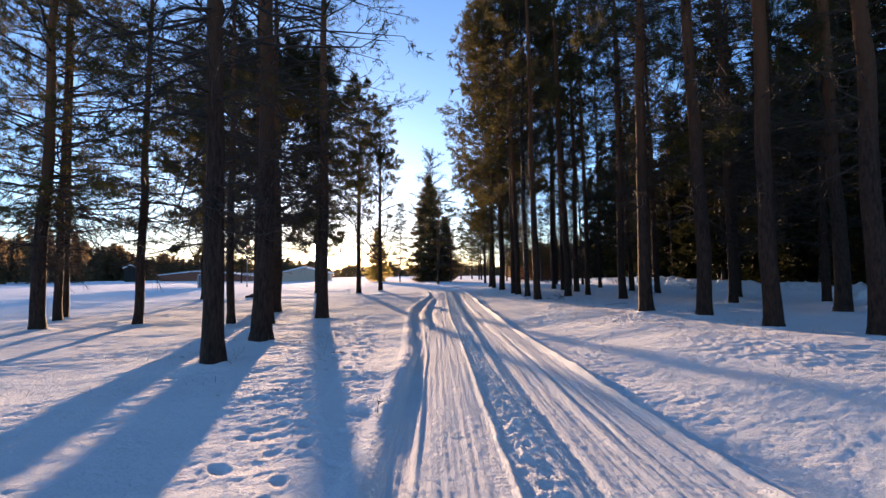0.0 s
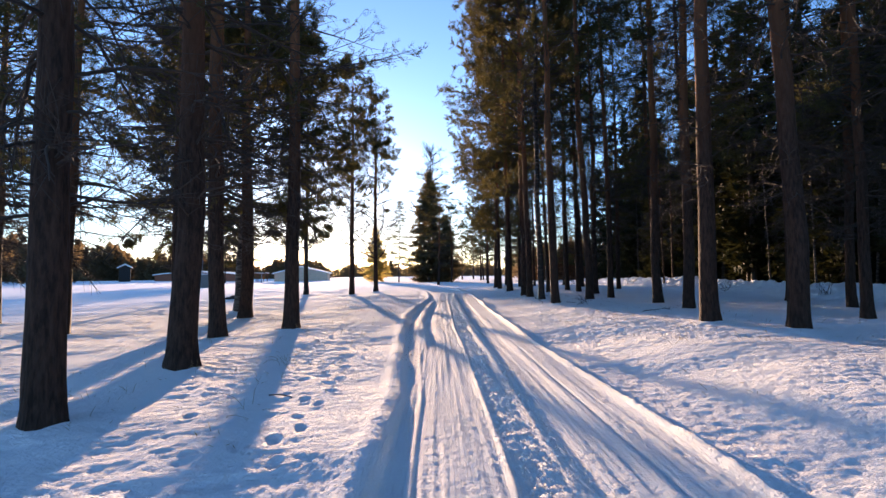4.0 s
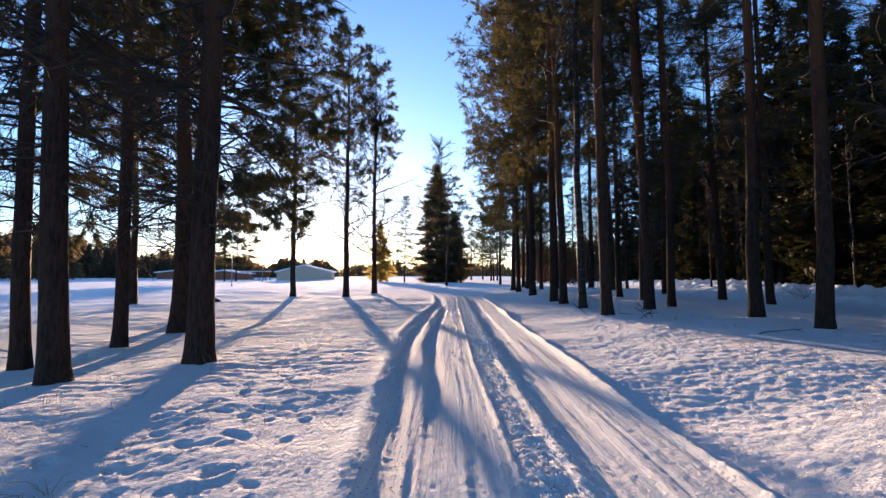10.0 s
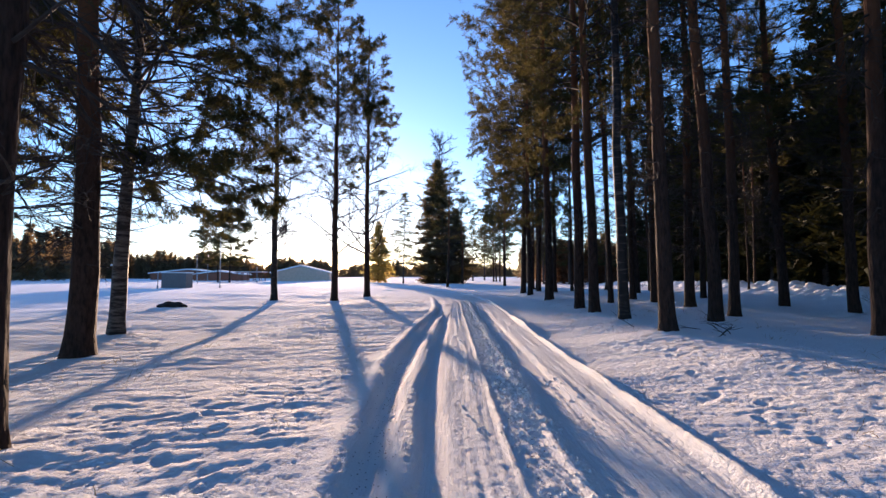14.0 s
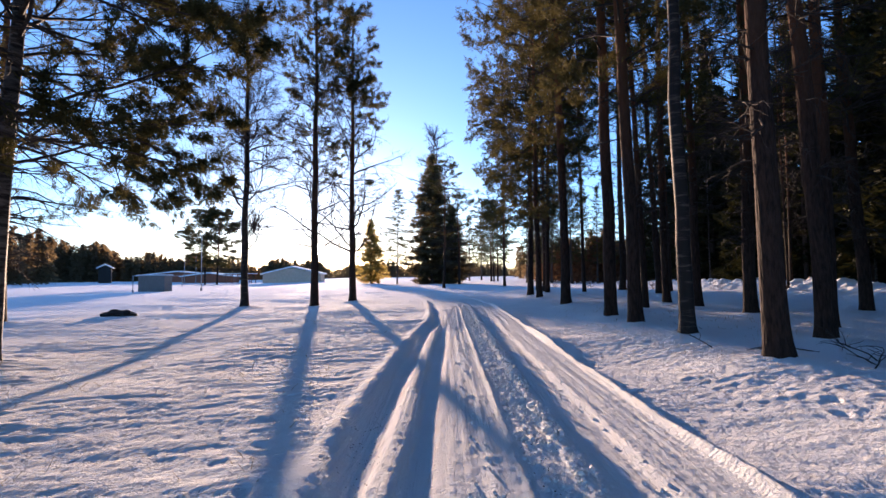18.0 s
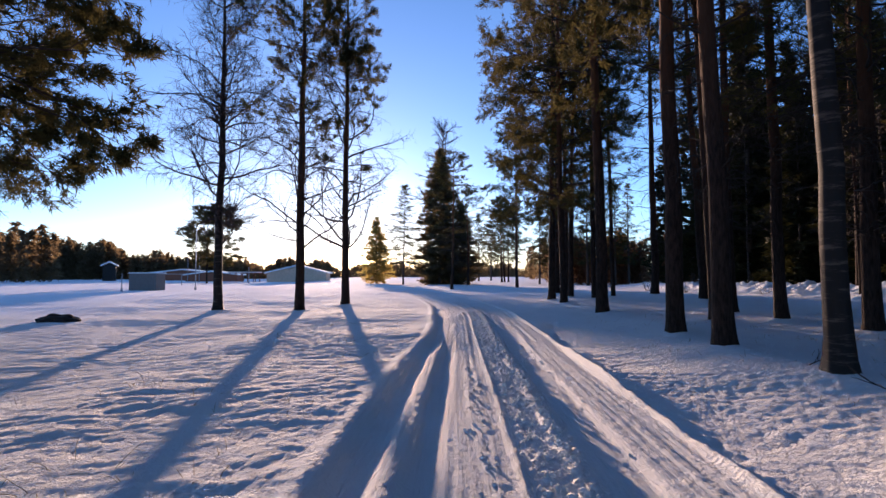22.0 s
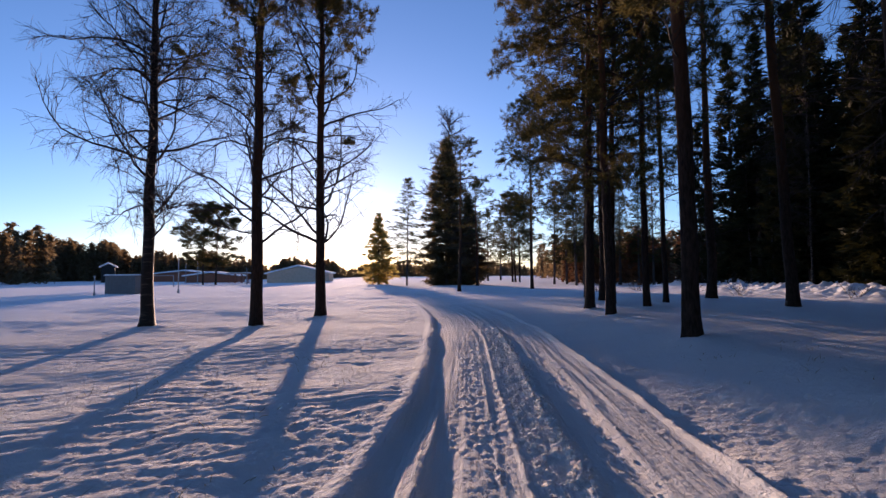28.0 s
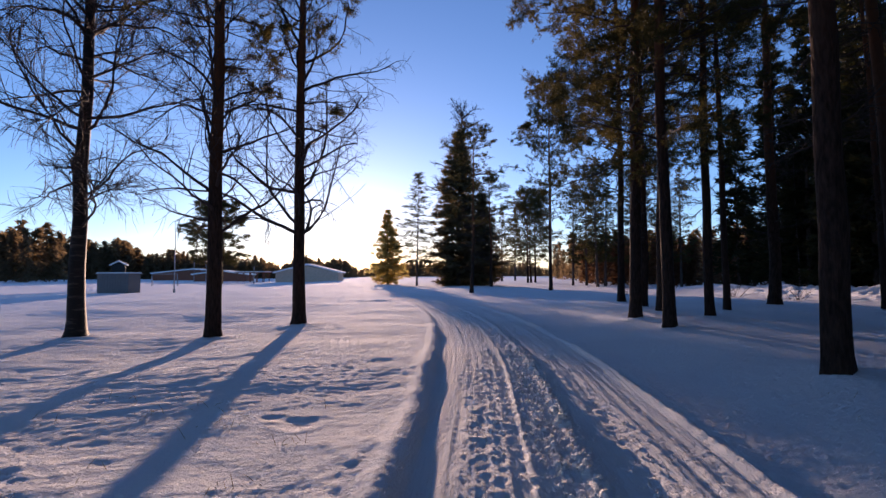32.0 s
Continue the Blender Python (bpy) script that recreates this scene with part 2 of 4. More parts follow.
def box_bm(sx, sy, sz, at=(0, 0, 0), bevel=0.01, bm=None):
    bm = bm or bmesh.new()
    made = bmesh.ops.create_cube(bm, size=1)["verts"]
    bmesh.ops.scale(bm, vec=(sx, sy, sz), verts=made)
    bmesh.ops.translate(bm, vec=at, verts=made)
    if bevel:
        edges = {e for v in made for e in v.link_edges}
        bmesh.ops.bevel(bm, geom=list(edges), offset=bevel, segments=1, affect="EDGES")
    return bm


def cyl_bm(r0, r1, h, at=(0, 0, 0), seg=12, bm=None):
    bm = bm or bmesh.new()
    made = bmesh.ops.create_cone(bm, cap_ends=True, segments=seg, radius1=r0, radius2=r1, depth=h)["verts"]
    bmesh.ops.translate(bm, vec=(at[0], at[1], at[2] + h / 2), verts=made)
    return bm


def tubes(lines, sides=4):
    """Tapered tubes along polylines. lines: array (n, k, 3) and radii (n, k). Gives vertices and quads."""
    pts, rad = lines
    n, k, _ = pts.shape
    tan = np.gradient(pts, axis=1)
    tan /= np.linalg.norm(tan, axis=2, keepdims=True) + 1e-9
    up = np.where(np.abs(tan[:, :, 2:3]) > 0.9, np.array([1.0, 0, 0]), np.array([0, 0, 1.0]))
    a = np.cross(tan, up)
    a /= np.linalg.norm(a, axis=2, keepdims=True) + 1e-9
    b = np.cross(tan, a)
    ang = np.arange(sides) / sides * 2 * np.pi
    ring = pts[:, :, None, :] + rad[:, :, None, None] * (np.cos(ang)[:, None] * a[:, :, None, :] + np.sin(ang)[:, None] * b[:, :, None, :])
    idx = np.arange(n * k * sides).reshape(n, k, sides)
    q = np.stack([idx[:, :-1], np.roll(idx, -1, 2)[:, :-1], np.roll(idx, -1, 2)[:, 1:], idx[:, 1:]], -1).reshape(-1, 4)
    return ring.reshape(-1, 3), q


def join(parts):
    vs, fs, off = [], [], 0
    for v, f in parts:
        vs.append(v)
        fs.append(f + off)
        off += len(v)
    return np.concatenate(vs), np.concatenate(fs)


def blades(centers, dirs, count, length, width, spread, r):
    """Bunches of thin needle sprays: count triangles at each centre, fanned about its direction."""
    n = len(centers)
    c = np.repeat(centers, count, 0)
    d = np.repeat(dirs, count, 0) + r.normal(0, spread, (n * count, 3))
    d /= np.linalg.norm(d, axis=1, keepdims=True) + 1e-9
    L = length * r.uniform(0.6, 1.25, (n * count, 1))
    side = np.cross(d, r.normal(0, 1, (n * count, 3)))
    side /= np.linalg.norm(side, axis=1, keepdims=True) + 1e-9
    W = width * r.uniform(0.6, 1.3, (n * count, 1))
    c = c + r.normal(0, length * 0.22, c.shape)
    v = np.stack([c - d * L * 0.2 + side * W, c - d * L * 0.1 - side * W, c + d * L], 1).reshape(-1, 3)
    return v, np.arange(n * count * 3).reshape(-1, 3)


def limbs(starts, az, rise, length, droop, k, r, wob=0.06, lift=0.0):
    """Branch polylines from start points: an azimuth, a first rise, a length and a sag."""
    n = len(starts)
    s = np.linspace(0, 1, k)
    az = np.asarray(az)[:, None] + np.cumsum(r.normal(0, wob * 1.5, (n, k)), 1)
    el = np.asarray(rise)[:, None] - np.asarray(droop)[:, None] * s[None] + lift * s[None] ** 2 + np.cumsum(r.normal(0, wob, (n, k)), 1)
    step = np.asarray(length)[:, None] / (k - 1)
    d = np.stack([np.cos(az) * np.cos(el), np.sin(az) * np.cos(el), np.sin(el)], -1) * step[..., None]
    p = np.cumsum(d, 1)
    return np.asarray(starts)[:, None, :] + p - p[:, :1]


def along(lines, u):
    """Points and directions at the share u along each polyline (one u a line)."""
    n, k, _ = lines.shape
    f = np.clip(u, 0, 0.999) * (k - 1)
    i = f.astype(int)
    w = (f - i)[:, None]
    a, b = lines[np.arange(n), i], lines[np.arange(n), i + 1]
    d = b - a
    return a * (1 - w) + b * w, d / (np.linalg.norm(d, axis=1, keepdims=True) + 1e-9)


def trunk_line(height, r, lean=0.02, k=16):
    z = np.linspace(0, 1, k) ** 1.25 * height
    w = np.cumsum(r.normal(0, lean * height / k, (k, 2)), 0)
    w -= w[:1]
    pts = np.column_stack([w, z])
    pts[0, 2] = -0.35
    return pts


def trunk_mesh(name, pts, dbh, mat, r, sides=12, flare=1.28):
    h = pts[-1, 2]
    s = np.clip(pts[:, 2] / h, 0, 1)
    rad = dbh / 2 * (1 - s) ** 0.75 * (1 + (flare - 1) * np.exp(-np.maximum(pts[:, 2], 0) / 0.28))
    rad = np.maximum(rad, 0.012)
    # extra rings near the ground for the root flare
    zz = np.array([-0.35, 0.0, 0.1, 0.25, 0.5, 1.0, 1.8])
    low = np.column_stack([np.interp(zz, pts[:, 2], pts[:, 0]), np.interp(zz, pts[:, 2], pts[:, 1]), zz])
    keep = pts[:, 2] > 2.3
    p = np.concatenate([low, pts[keep]])
    rr = np.concatenate([np.interp(zz, pts[:, 2], rad) * 0 + dbh / 2 * (1 - zz.clip(0) / h) ** 0.75 * (1 + (flare - 1) * np.exp(-zz.clip(0) / 0.22)), rad[keep]])
    v, q = tubes((p[None], rr[None]), sides)
    # uneven section
    ang = np.tile(np.arange(sides) / sides * 2 * np.pi, len(p))
    ctr = np.repeat(p, sides, 0)
    low_w = np.exp(-np.maximum(ctr[:, 2], 0) / 0.5)
    ph = r.uniform(0, 6.28, 3)
    f = 1 + 0.05 * np.sin(2 * ang + ph[0]) + (0.03 + 0.12 * low_w) * np.sin(4 * ang + ph[1]) + r.normal(0, 0.02, len(ang))
    v[:, :2] = ctr[:, :2] + (v[:, :2] - ctr[:, :2]) * f[:, None]
    return mesh_from(name, v, q, mat, True)


def make_pine(seed, height, dbh, crown_base, crown_r, limbs_n, dead_n, density=1.0, sag=0.5, bark=None, dead_from=2.5, top=1.0, blade=0.17, dead_len=0.62, dead_rise=0.1, needle_n=8, needle_w=0.0105, inner=0.28, side=1.0, hang=0.12, rise=0.5, bunch=0.42):
    """A Scots pine at the origin: trunk, bare boughs, crown of needle bunches on boughs and shoots."""
    r = np.random.default_rng(seed)
    root = new("pine_tree")
    pts = trunk_line(height, r)
    child("trunk", trunk_mesh("pine_trunk", pts, dbh, bark or PINE_BARK, r), root)

    def on_trunk(z):
        return np.column_stack([np.interp(z, pts[:, 2], pts[:, 0]), np.interp(z, pts[:, 2], pts[:, 1]), z])

    woods = []
    # living boughs
    s = np.sort(r.uniform(0, 1, limbs_n)) ** 0.85
    z = crown_base + s * (height - 0.6 - crown_base)
    prof = np.sin(np.pi * np.clip(0.18 + 0.80 * s, 0, 1)) ** 0.7 * top + (1 - top) * (1 - s)
    L = crown_r * (0.25 + 0.75 * prof) * r.uniform(0.65, 1.15, limbs_n)
    az = np.arange(limbs_n) * 2.4 + r.normal(0, 0.5, limbs_n)
    B = limbs(on_trunk(z), az, r.uniform(0.0, rise, limbs_n) + 0.3 * s, L, np.full(limbs_n, sag) * (1.1 - s), 8, r, 0.095, 0.35)
    rad = np.linspace(1, 0.12, 8)[None] * (0.012 + 0.0075 * L)[:, None]
    woods.append(tubes((B, rad), 4))
    # side boughs
    m = 6
    u = np.tile(np.linspace(inner, 0.97, m), limbs_n) + r.normal(0, 0.04, limbs_n * m)
    p, d = along(np.repeat(B, m, 0), u)
    a2 = np.arctan2(d[:, 1], d[:, 0]) + r.choice([-1, 1], len(p)) * r.uniform(0.4, 1.1, len(p))
    L2 = (np.repeat(L, m) * (1.05 - u) * 0.62 + 0.25) * side
    S = limbs(p, a2, np.arcsin(np.clip(d[:, 2], -1, 1)) + r.normal(0.05, 0.25, len(p)), L2, np.full(len(p), 0.35 * sag), 5, r, 0.12, 0.25)
    woods.append(tubes((S[:, ::2], np.linspace(1, 0.35, 3)[None] * (0.005 + 0.006 * L2)[:, None]), 3))
    # shoots with needle bunches
    per = max(3, int(7 * density))
    src = np.repeat(S, per, 0)
    u = r.uniform(0.25, 1.0, len(src))
    p, d = along(src, u)
    T = d + r.normal(0, 0.55, d.shape) + np.array([0, 0, hang])
    T /= np.linalg.norm(T, axis=1, keepdims=True)
    sl = r.uniform(0.12, bunch, (len(p), 1))
    tip = p + T * sl
    bl = blades(np.concatenate([tip, p + T * sl * 0.5]), np.concatenate([T, T]), needle_n, blade, needle_w, 0.6, r)
    # bare dead boughs under the crown
    if dead_n:
        zd = r.uniform(dead_from, crown_base + 2.0, dead_n)
        Ld = r.uniform(0.5, 1.0, dead_n) * crown_r * dead_len * (0.4 + 0.6 * (zd - dead_from) / max(0.1, crown_base + 2 - dead_from))
        D = limbs(on_trunk(zd), r.uniform(0, 6.28, dead_n), dead_rise + r.uniform(-0.25, 0.25, dead_n), Ld, np.full(dead_n, 0.5), 7, r, 0.18, 0.35)
        woods.append(tubes((D, np.linspace(1, 0.2, 7)[None] * (0.008 + 0.008 * Ld)[:, None]), 4))
        m = 10
        u = r.uniform(0.15, 1.0, dead_n * m)
        p, d = along(np.repeat(D, m, 0), u)
        a2 = np.arctan2(d[:, 1], d[:, 0]) + r.choice([-1, 1], len(p)) * r.uniform(0.3, 1.0, len(p))
        L2 = np.repeat(Ld, m) * (1.1 - u) * 0.5 + 0.08
        E = limbs(p, a2, d[:, 2] + r.normal(0, 0.35, len(p)), L2, np.full(len(p), 0.2), 5, r, 0.24)
        woods.append(tubes((E[:, ::2], np.linspace(1, 0.4, 3)[None] * (0.0045 + 0.004 * L2)[:, None]), 3))
    child("crown", crown_mesh("pine_crown", join(woods), bl, TWIG, NEEDLES), root)
    return root


def make_birch(seed, height, dbh, low, spread, limbs_n=26, bark=None, apart=False, side_n=9, twig_n=9, power=1.0, rise=(0.3, 1.0), wob=0.14, thick=1.0):
    """A bare birch: trunk, rising limbs that arch over, side boughs and hanging twigs."""
    r = np.random.default_rng(seed)
    root = new("birch_tree")
    pts = trunk_line(height, r, 0.03)
    child("trunk", trunk_mesh("birch_trunk", pts, dbh, bark or BIRCH_BARK, r, 12, 1.5), root)
    s = np.sort(r.uniform(0, 1, limbs_n)) ** power
    z = low + s * (height - low - 0.5)
    st = np.column_stack([np.interp(z, pts[:, 2], pts[:, 0]), np.interp(z, pts[:, 2], pts[:, 1]), z])
    L = spread * np.minimum(0.55 + 1.3 * s, 1.05 - 0.7 * s) * r.uniform(0.55, 1.15, limbs_n)
    B = limbs(st, np.arange(limbs_n) * 2.4 + r.normal(0, 0.4, limbs_n), r.uniform(*rise, limbs_n), L, r.uniform(0.0, 0.5, limbs_n), 10, r, wob, 0.1)
    rad = thick * np.linspace(1, 0.2, 10)[None] * (0.016 + 0.009 * L)[:, None]
    groups = np.arange(limbs_n)
    m = side_n
    u = np.tile(np.linspace(0.15, 0.99, m), limbs_n) + r.normal(0, 0.03, limbs_n * m)
    p, d = along(np.repeat(B, m, 0), u)
    a2 = np.arctan2(d[:, 1], d[:, 0]) + r.choice([-1, 1], len(p)) * r.uniform(0.3, 1.1, len(p))
    L2 = np.repeat(L, m) * (1.1 - u) * 0.55 + 0.45
    S = limbs(p, a2, d[:, 2] + r.normal(0.1, 0.3, len(p)), L2, r.uniform(-0.3, 0.5, len(p)), 6, r, 0.2)
    rad2 = thick * np.linspace(1, 0.3, 6)[None] * (0.008 + 0.005 * L2)[:, None]
    t = twig_n
    u = r.uniform(0.1, 1.0, len(S) * t)
    p, d = along(np.repeat(S, t, 0), u)
    a3 = np.arctan2(d[:, 1], d[:, 0]) + r.normal(0, 0.7, len(p))
    T = limbs(p, a3, d[:, 2] + r.normal(0.0, 0.4, len(p)), r.uniform(0.2, 0.75, len(p)), r.uniform(-0.5, 0.6, len(p)), 3, r, 0.2)
    rad3 = thick * np.tile([[0.0058, 0.0048, 0.003]], (len(p), 1))
    for g in groups if apart else [slice(None)]:
        a = np.atleast_1d(groups[g])
        k2 = (a[:, None] * m + np.arange(m)).ravel()
        k3 = (k2[:, None] * t + np.arange(t)).ravel()
        v, q = join([tubes((B[a], rad[a]), 5), tubes((S[k2], rad2[k2]), 3), tubes((T[k3], rad3[k3]), 3)])
        child("limb" if apart else "crown", mesh_from("birch_limb", v, q, BIRCH_TWIG, True), root)
    return root


def bare_boughs(root, seed, height, count, low, high, length, rise0, rise1, droop):
    """Leafless crooked boughs with side boughs and twigs, on the trunk of a tree that stands at the origin."""
    r = np.random.default_rng(seed)
    s = np.linspace(0, 1, count)
    L = length * (1.05 - 0.62 * s) * r.uniform(0.5, 1.15, count)
    st = np.column_stack([np.zeros((count, 2)), low + s * (high - low) + r.normal(0, 0.12, count)])
    B = limbs(st, np.arange(count) * 2.4 + r.normal(0, 0.4, count), r.uniform(rise0, rise1, count), L, droop + r.uniform(-0.3, 0.3, count), 10, r, 0.17, 0.15)
    m, t = 9, 7
    u = np.tile(np.linspace(0.18, 0.99, m), count) + r.normal(0, 0.03, count * m)
    p, d = along(np.repeat(B, m, 0), u)
    a2 = np.arctan2(d[:, 1], d[:, 0]) + r.choice([-1, 1], len(p)) * r.uniform(0.3, 1.1, len(p))
    L2 = np.repeat(L, m) * (1.1 - u) * 0.5 + 0.35
    S = limbs(p, a2, d[:, 2] + r.normal(0.1, 0.35, len(p)), L2, r.uniform(-0.2, 0.7, len(p)), 6, r, 0.2)
    p, d = along(np.repeat(S, t, 0), r.uniform(0.15, 1.0, len(S) * t))
    T = limbs(p, np.arctan2(d[:, 1], d[:, 0]) + r.normal(0, 0.8, len(p)), d[:, 2] + r.normal(0.0, 0.45, len(p)), r.uniform(0.15, 0.6, len(p)), r.uniform(-0.2, 0.8, len(p)), 3, r, 0.2)
    rb, rs, rt = np.linspace(1, 0.2, 10)[None] * (0.016 + 0.010 * L)[:, None], np.linspace(1, 0.35, 6)[None] * (0.008 + 0.005 * L2)[:, None], np.array([[0.0055, 0.0045, 0.003]])
    for i in range(count):
        k2 = i * m + np.arange(m)
        k3 = (k2[:, None] * t + np.arange(t)).ravel()
        v, q = join([tubes((B[i:i + 1], rb[i:i + 1]), 5), tubes((S[k2], rs[k2]), 3), tubes((T[k3], np.repeat(rt, len(k3), 0)), 3)])
        child("limb", mesh_from("bare_limb", v, q, BIRCH_TWIG, True), root)


def make_spruce(seed, height, dbh, radius, low=0.6, whorls=34, density=1.0, blade=0.30, wide=0.035, leaf=None):
    r = np.random.default_rng(seed)
    root = new("spruce_tree")
    pts = trunk_line(height, r, 0.01)
    child("trunk", trunk_mesh("spruce_trunk", pts, dbh, SPRUCE_BARK, r, 8), root)
    n = whorls * 7
    s = np.repeat(np.linspace(0, 1, whorls), 7) + r.normal(0, 0.012, n)
    s = np.clip(s, 0, 0.995)
    z = low + s * (height - low)
    st = np.column_stack([np.interp(z, pts[:, 2], pts[:, 0]), np.interp(z, pts[:, 2], pts[:, 1]), z])
    L = radius * ((1 - s) ** 0.8 * 0.95 + 0.04) * r.uniform(0.6, 1.15, n) * np.minimum(1, 0.55 + s * 4)
    B = limbs(st, r.uniform(0, 6.28, n), r.uniform(-0.25, 0.1, n) + 0.5 * s, L, np.full(n, 0.45), 6, r, 0.07, 0.45)
    wood = tubes((B[:, ::2], np.linspace(1, 0.3, 3)[None] * (0.01 + 0.008 * L)[:, None]), 3)
    cnt = np.maximum(3, (L * 5.5 * density).astype(int))
    src = np.repeat(np.arange(n), cnt)
    u = r.uniform(0.15, 1.0, len(src))
    p, d = along(B[src], u)
    side = np.column_stack([-d[:, 1], d[:, 0], np.full(len(d), -0.25)]) * r.choice([-1, 1], (len(d), 1))
    off = r.uniform(0, 0.32, (len(d), 1)) * (1.1 - u)[:, None] * L[src][:, None]
    bl = blades(p + side * off, d + side * 0.7, 5, blade, wide, 0.4, r)
    child("crown", crown_mesh("spruce_crown", wood, bl, TWIG, leaf or SHADED_NEEDLES), root)
    return root


def make_airy(seed, height, dbh, radius):
    """A young, airy, pointed pine, seen from far off only."""
    root = make_spruce(seed, height, dbh, radius, height * 0.22, 24, 0.9, 0.34, 0.03, NEEDLES)
    root.name = "pine_tree"
    return root


def put(root, x, y, z, scale=(1, 1, 1), turn=0.0, lean=(0.0, 0.0)):
    m = pose(x, y, z, lean[0], lean[1], turn) @ Matrix.Diagonal((*scale, 1))
    return copy_thing(root, m)


# ---- the lie of the land ----


def smooth(v):
    v = np.clip(v, 0, 1)
    return v * v * (3 - 2 * v)


def hash2(i, j, seed):
    h = (i * 374761393 + j * 668265263 + seed * 974634541) & 0x7FFFFFFF
    h = ((h ^ (h >> 13)) * 1274126177) & 0x7FFFFFFF
    return ((h ^ (h >> 16)) & 0xFFFF) / 65535.0


def vnoise(x, y, seed):
    i, j = np.floor(x).astype(np.int64), np.floor(y).astype(np.int64)
    u, v = x - i, y - j
    u, v = u * u * (3 - 2 * u), v * v * (3 - 2 * v)
    a, b = hash2(i, j, seed), hash2(i + 1, j, seed)
    c, d = hash2(i, j + 1, seed), hash2(i + 1, j + 1, seed)
    return (a * (1 - u) + b * u) * (1 - v) + (c * (1 - u) + d * u) * v - 0.5


def pnoise(x, y, seed):
    """Gradient noise, about -0.7 to 0.7."""
    i, j = np.floor(x).astype(np.int64), np.floor(y).astype(np.int64)
    u, v = x - i, y - j

    def corner(a, b):
        g = hash2(i + a, j + b, seed) * 6.2832
        return np.cos(g) * (u - a) + np.sin(g) * (v - b)

    fu, fv = u * u * u * (u * (u * 6 - 15) + 10), v * v * v * (v * (v * 6 - 15) + 10)
    low = corner(0, 0) * (1 - fu) + corner(1, 0) * fu
    return low * (1 - fv) + (corner(0, 1) * (1 - fu) + corner(1, 1) * fu) * fv


def lie(x, y):
    """The large form of the ground: a shelf on either side of the track, a lower field beyond, a bank before the dark wood."""
    h = 0.12 * smooth((y - 27) / 14)
    right = 0.24 * smooth((x - 2.0) / 3.0) * smooth((70 - y) / 20)
    left = -0.2 * smooth((-x - 4.2) / 3.5) * smooth((60 - y) / 20)
    h = h + np.where(x > 0, right, left)
    field = smooth((-x - 13 - 0.16 * (y - 20)) / 7) * smooth((y + 20) / 20)
    h = h - 0.30 * field
    bank = np.exp(-((x - 17.5 - 0.02 * y) / 1.7) ** 2) * smooth((85 - y) / 12)
    return h + 0.55 * bank


def track_mid(y):
    return 0.2 - 0.0099 * np.maximum(y - 37, 0) ** 1.9


LEFT_Y, LEFT_X = (0, 3.5, 10, 15.6, 18, 22, 26, 30, 33, 36, 39), (-0.55, -0.58, -0.68, -1.08, -1.24, -1.45, -1.38, -1.28, -1.05, -1.12, -1.28)
RIDGE_Y, RIDGE_X = (0, 3.5, 10, 15.6, 20, 25, 31, 34), (-0.2, -0.25, -0.38, -0.69, -0.98, -1.0, -0.93, -0.9)
MID_Y, MID_X = (0, 3.5, 7, 14, 18, 28, 34), (0.55, 0.5, 0.41, 0.28, 0.15, 0.06, 0.0)
BERM_Y, BERM_X = (0, 3.5, 7, 12, 18, 22, 33, 37), (2.3, 2.19, 2.05, 1.88, 1.75, 1.7, 1.7, 1.52)


def following(y, ys, xs, off):
    """A line beside the track: by its own points as far as they go, then at a fixed distance from the middle."""
    return np.where(y < ys[-1], np.interp(y, ys, xs), xs[-1] + track_mid(y) - track_mid(np.array(float(ys[-1]))))


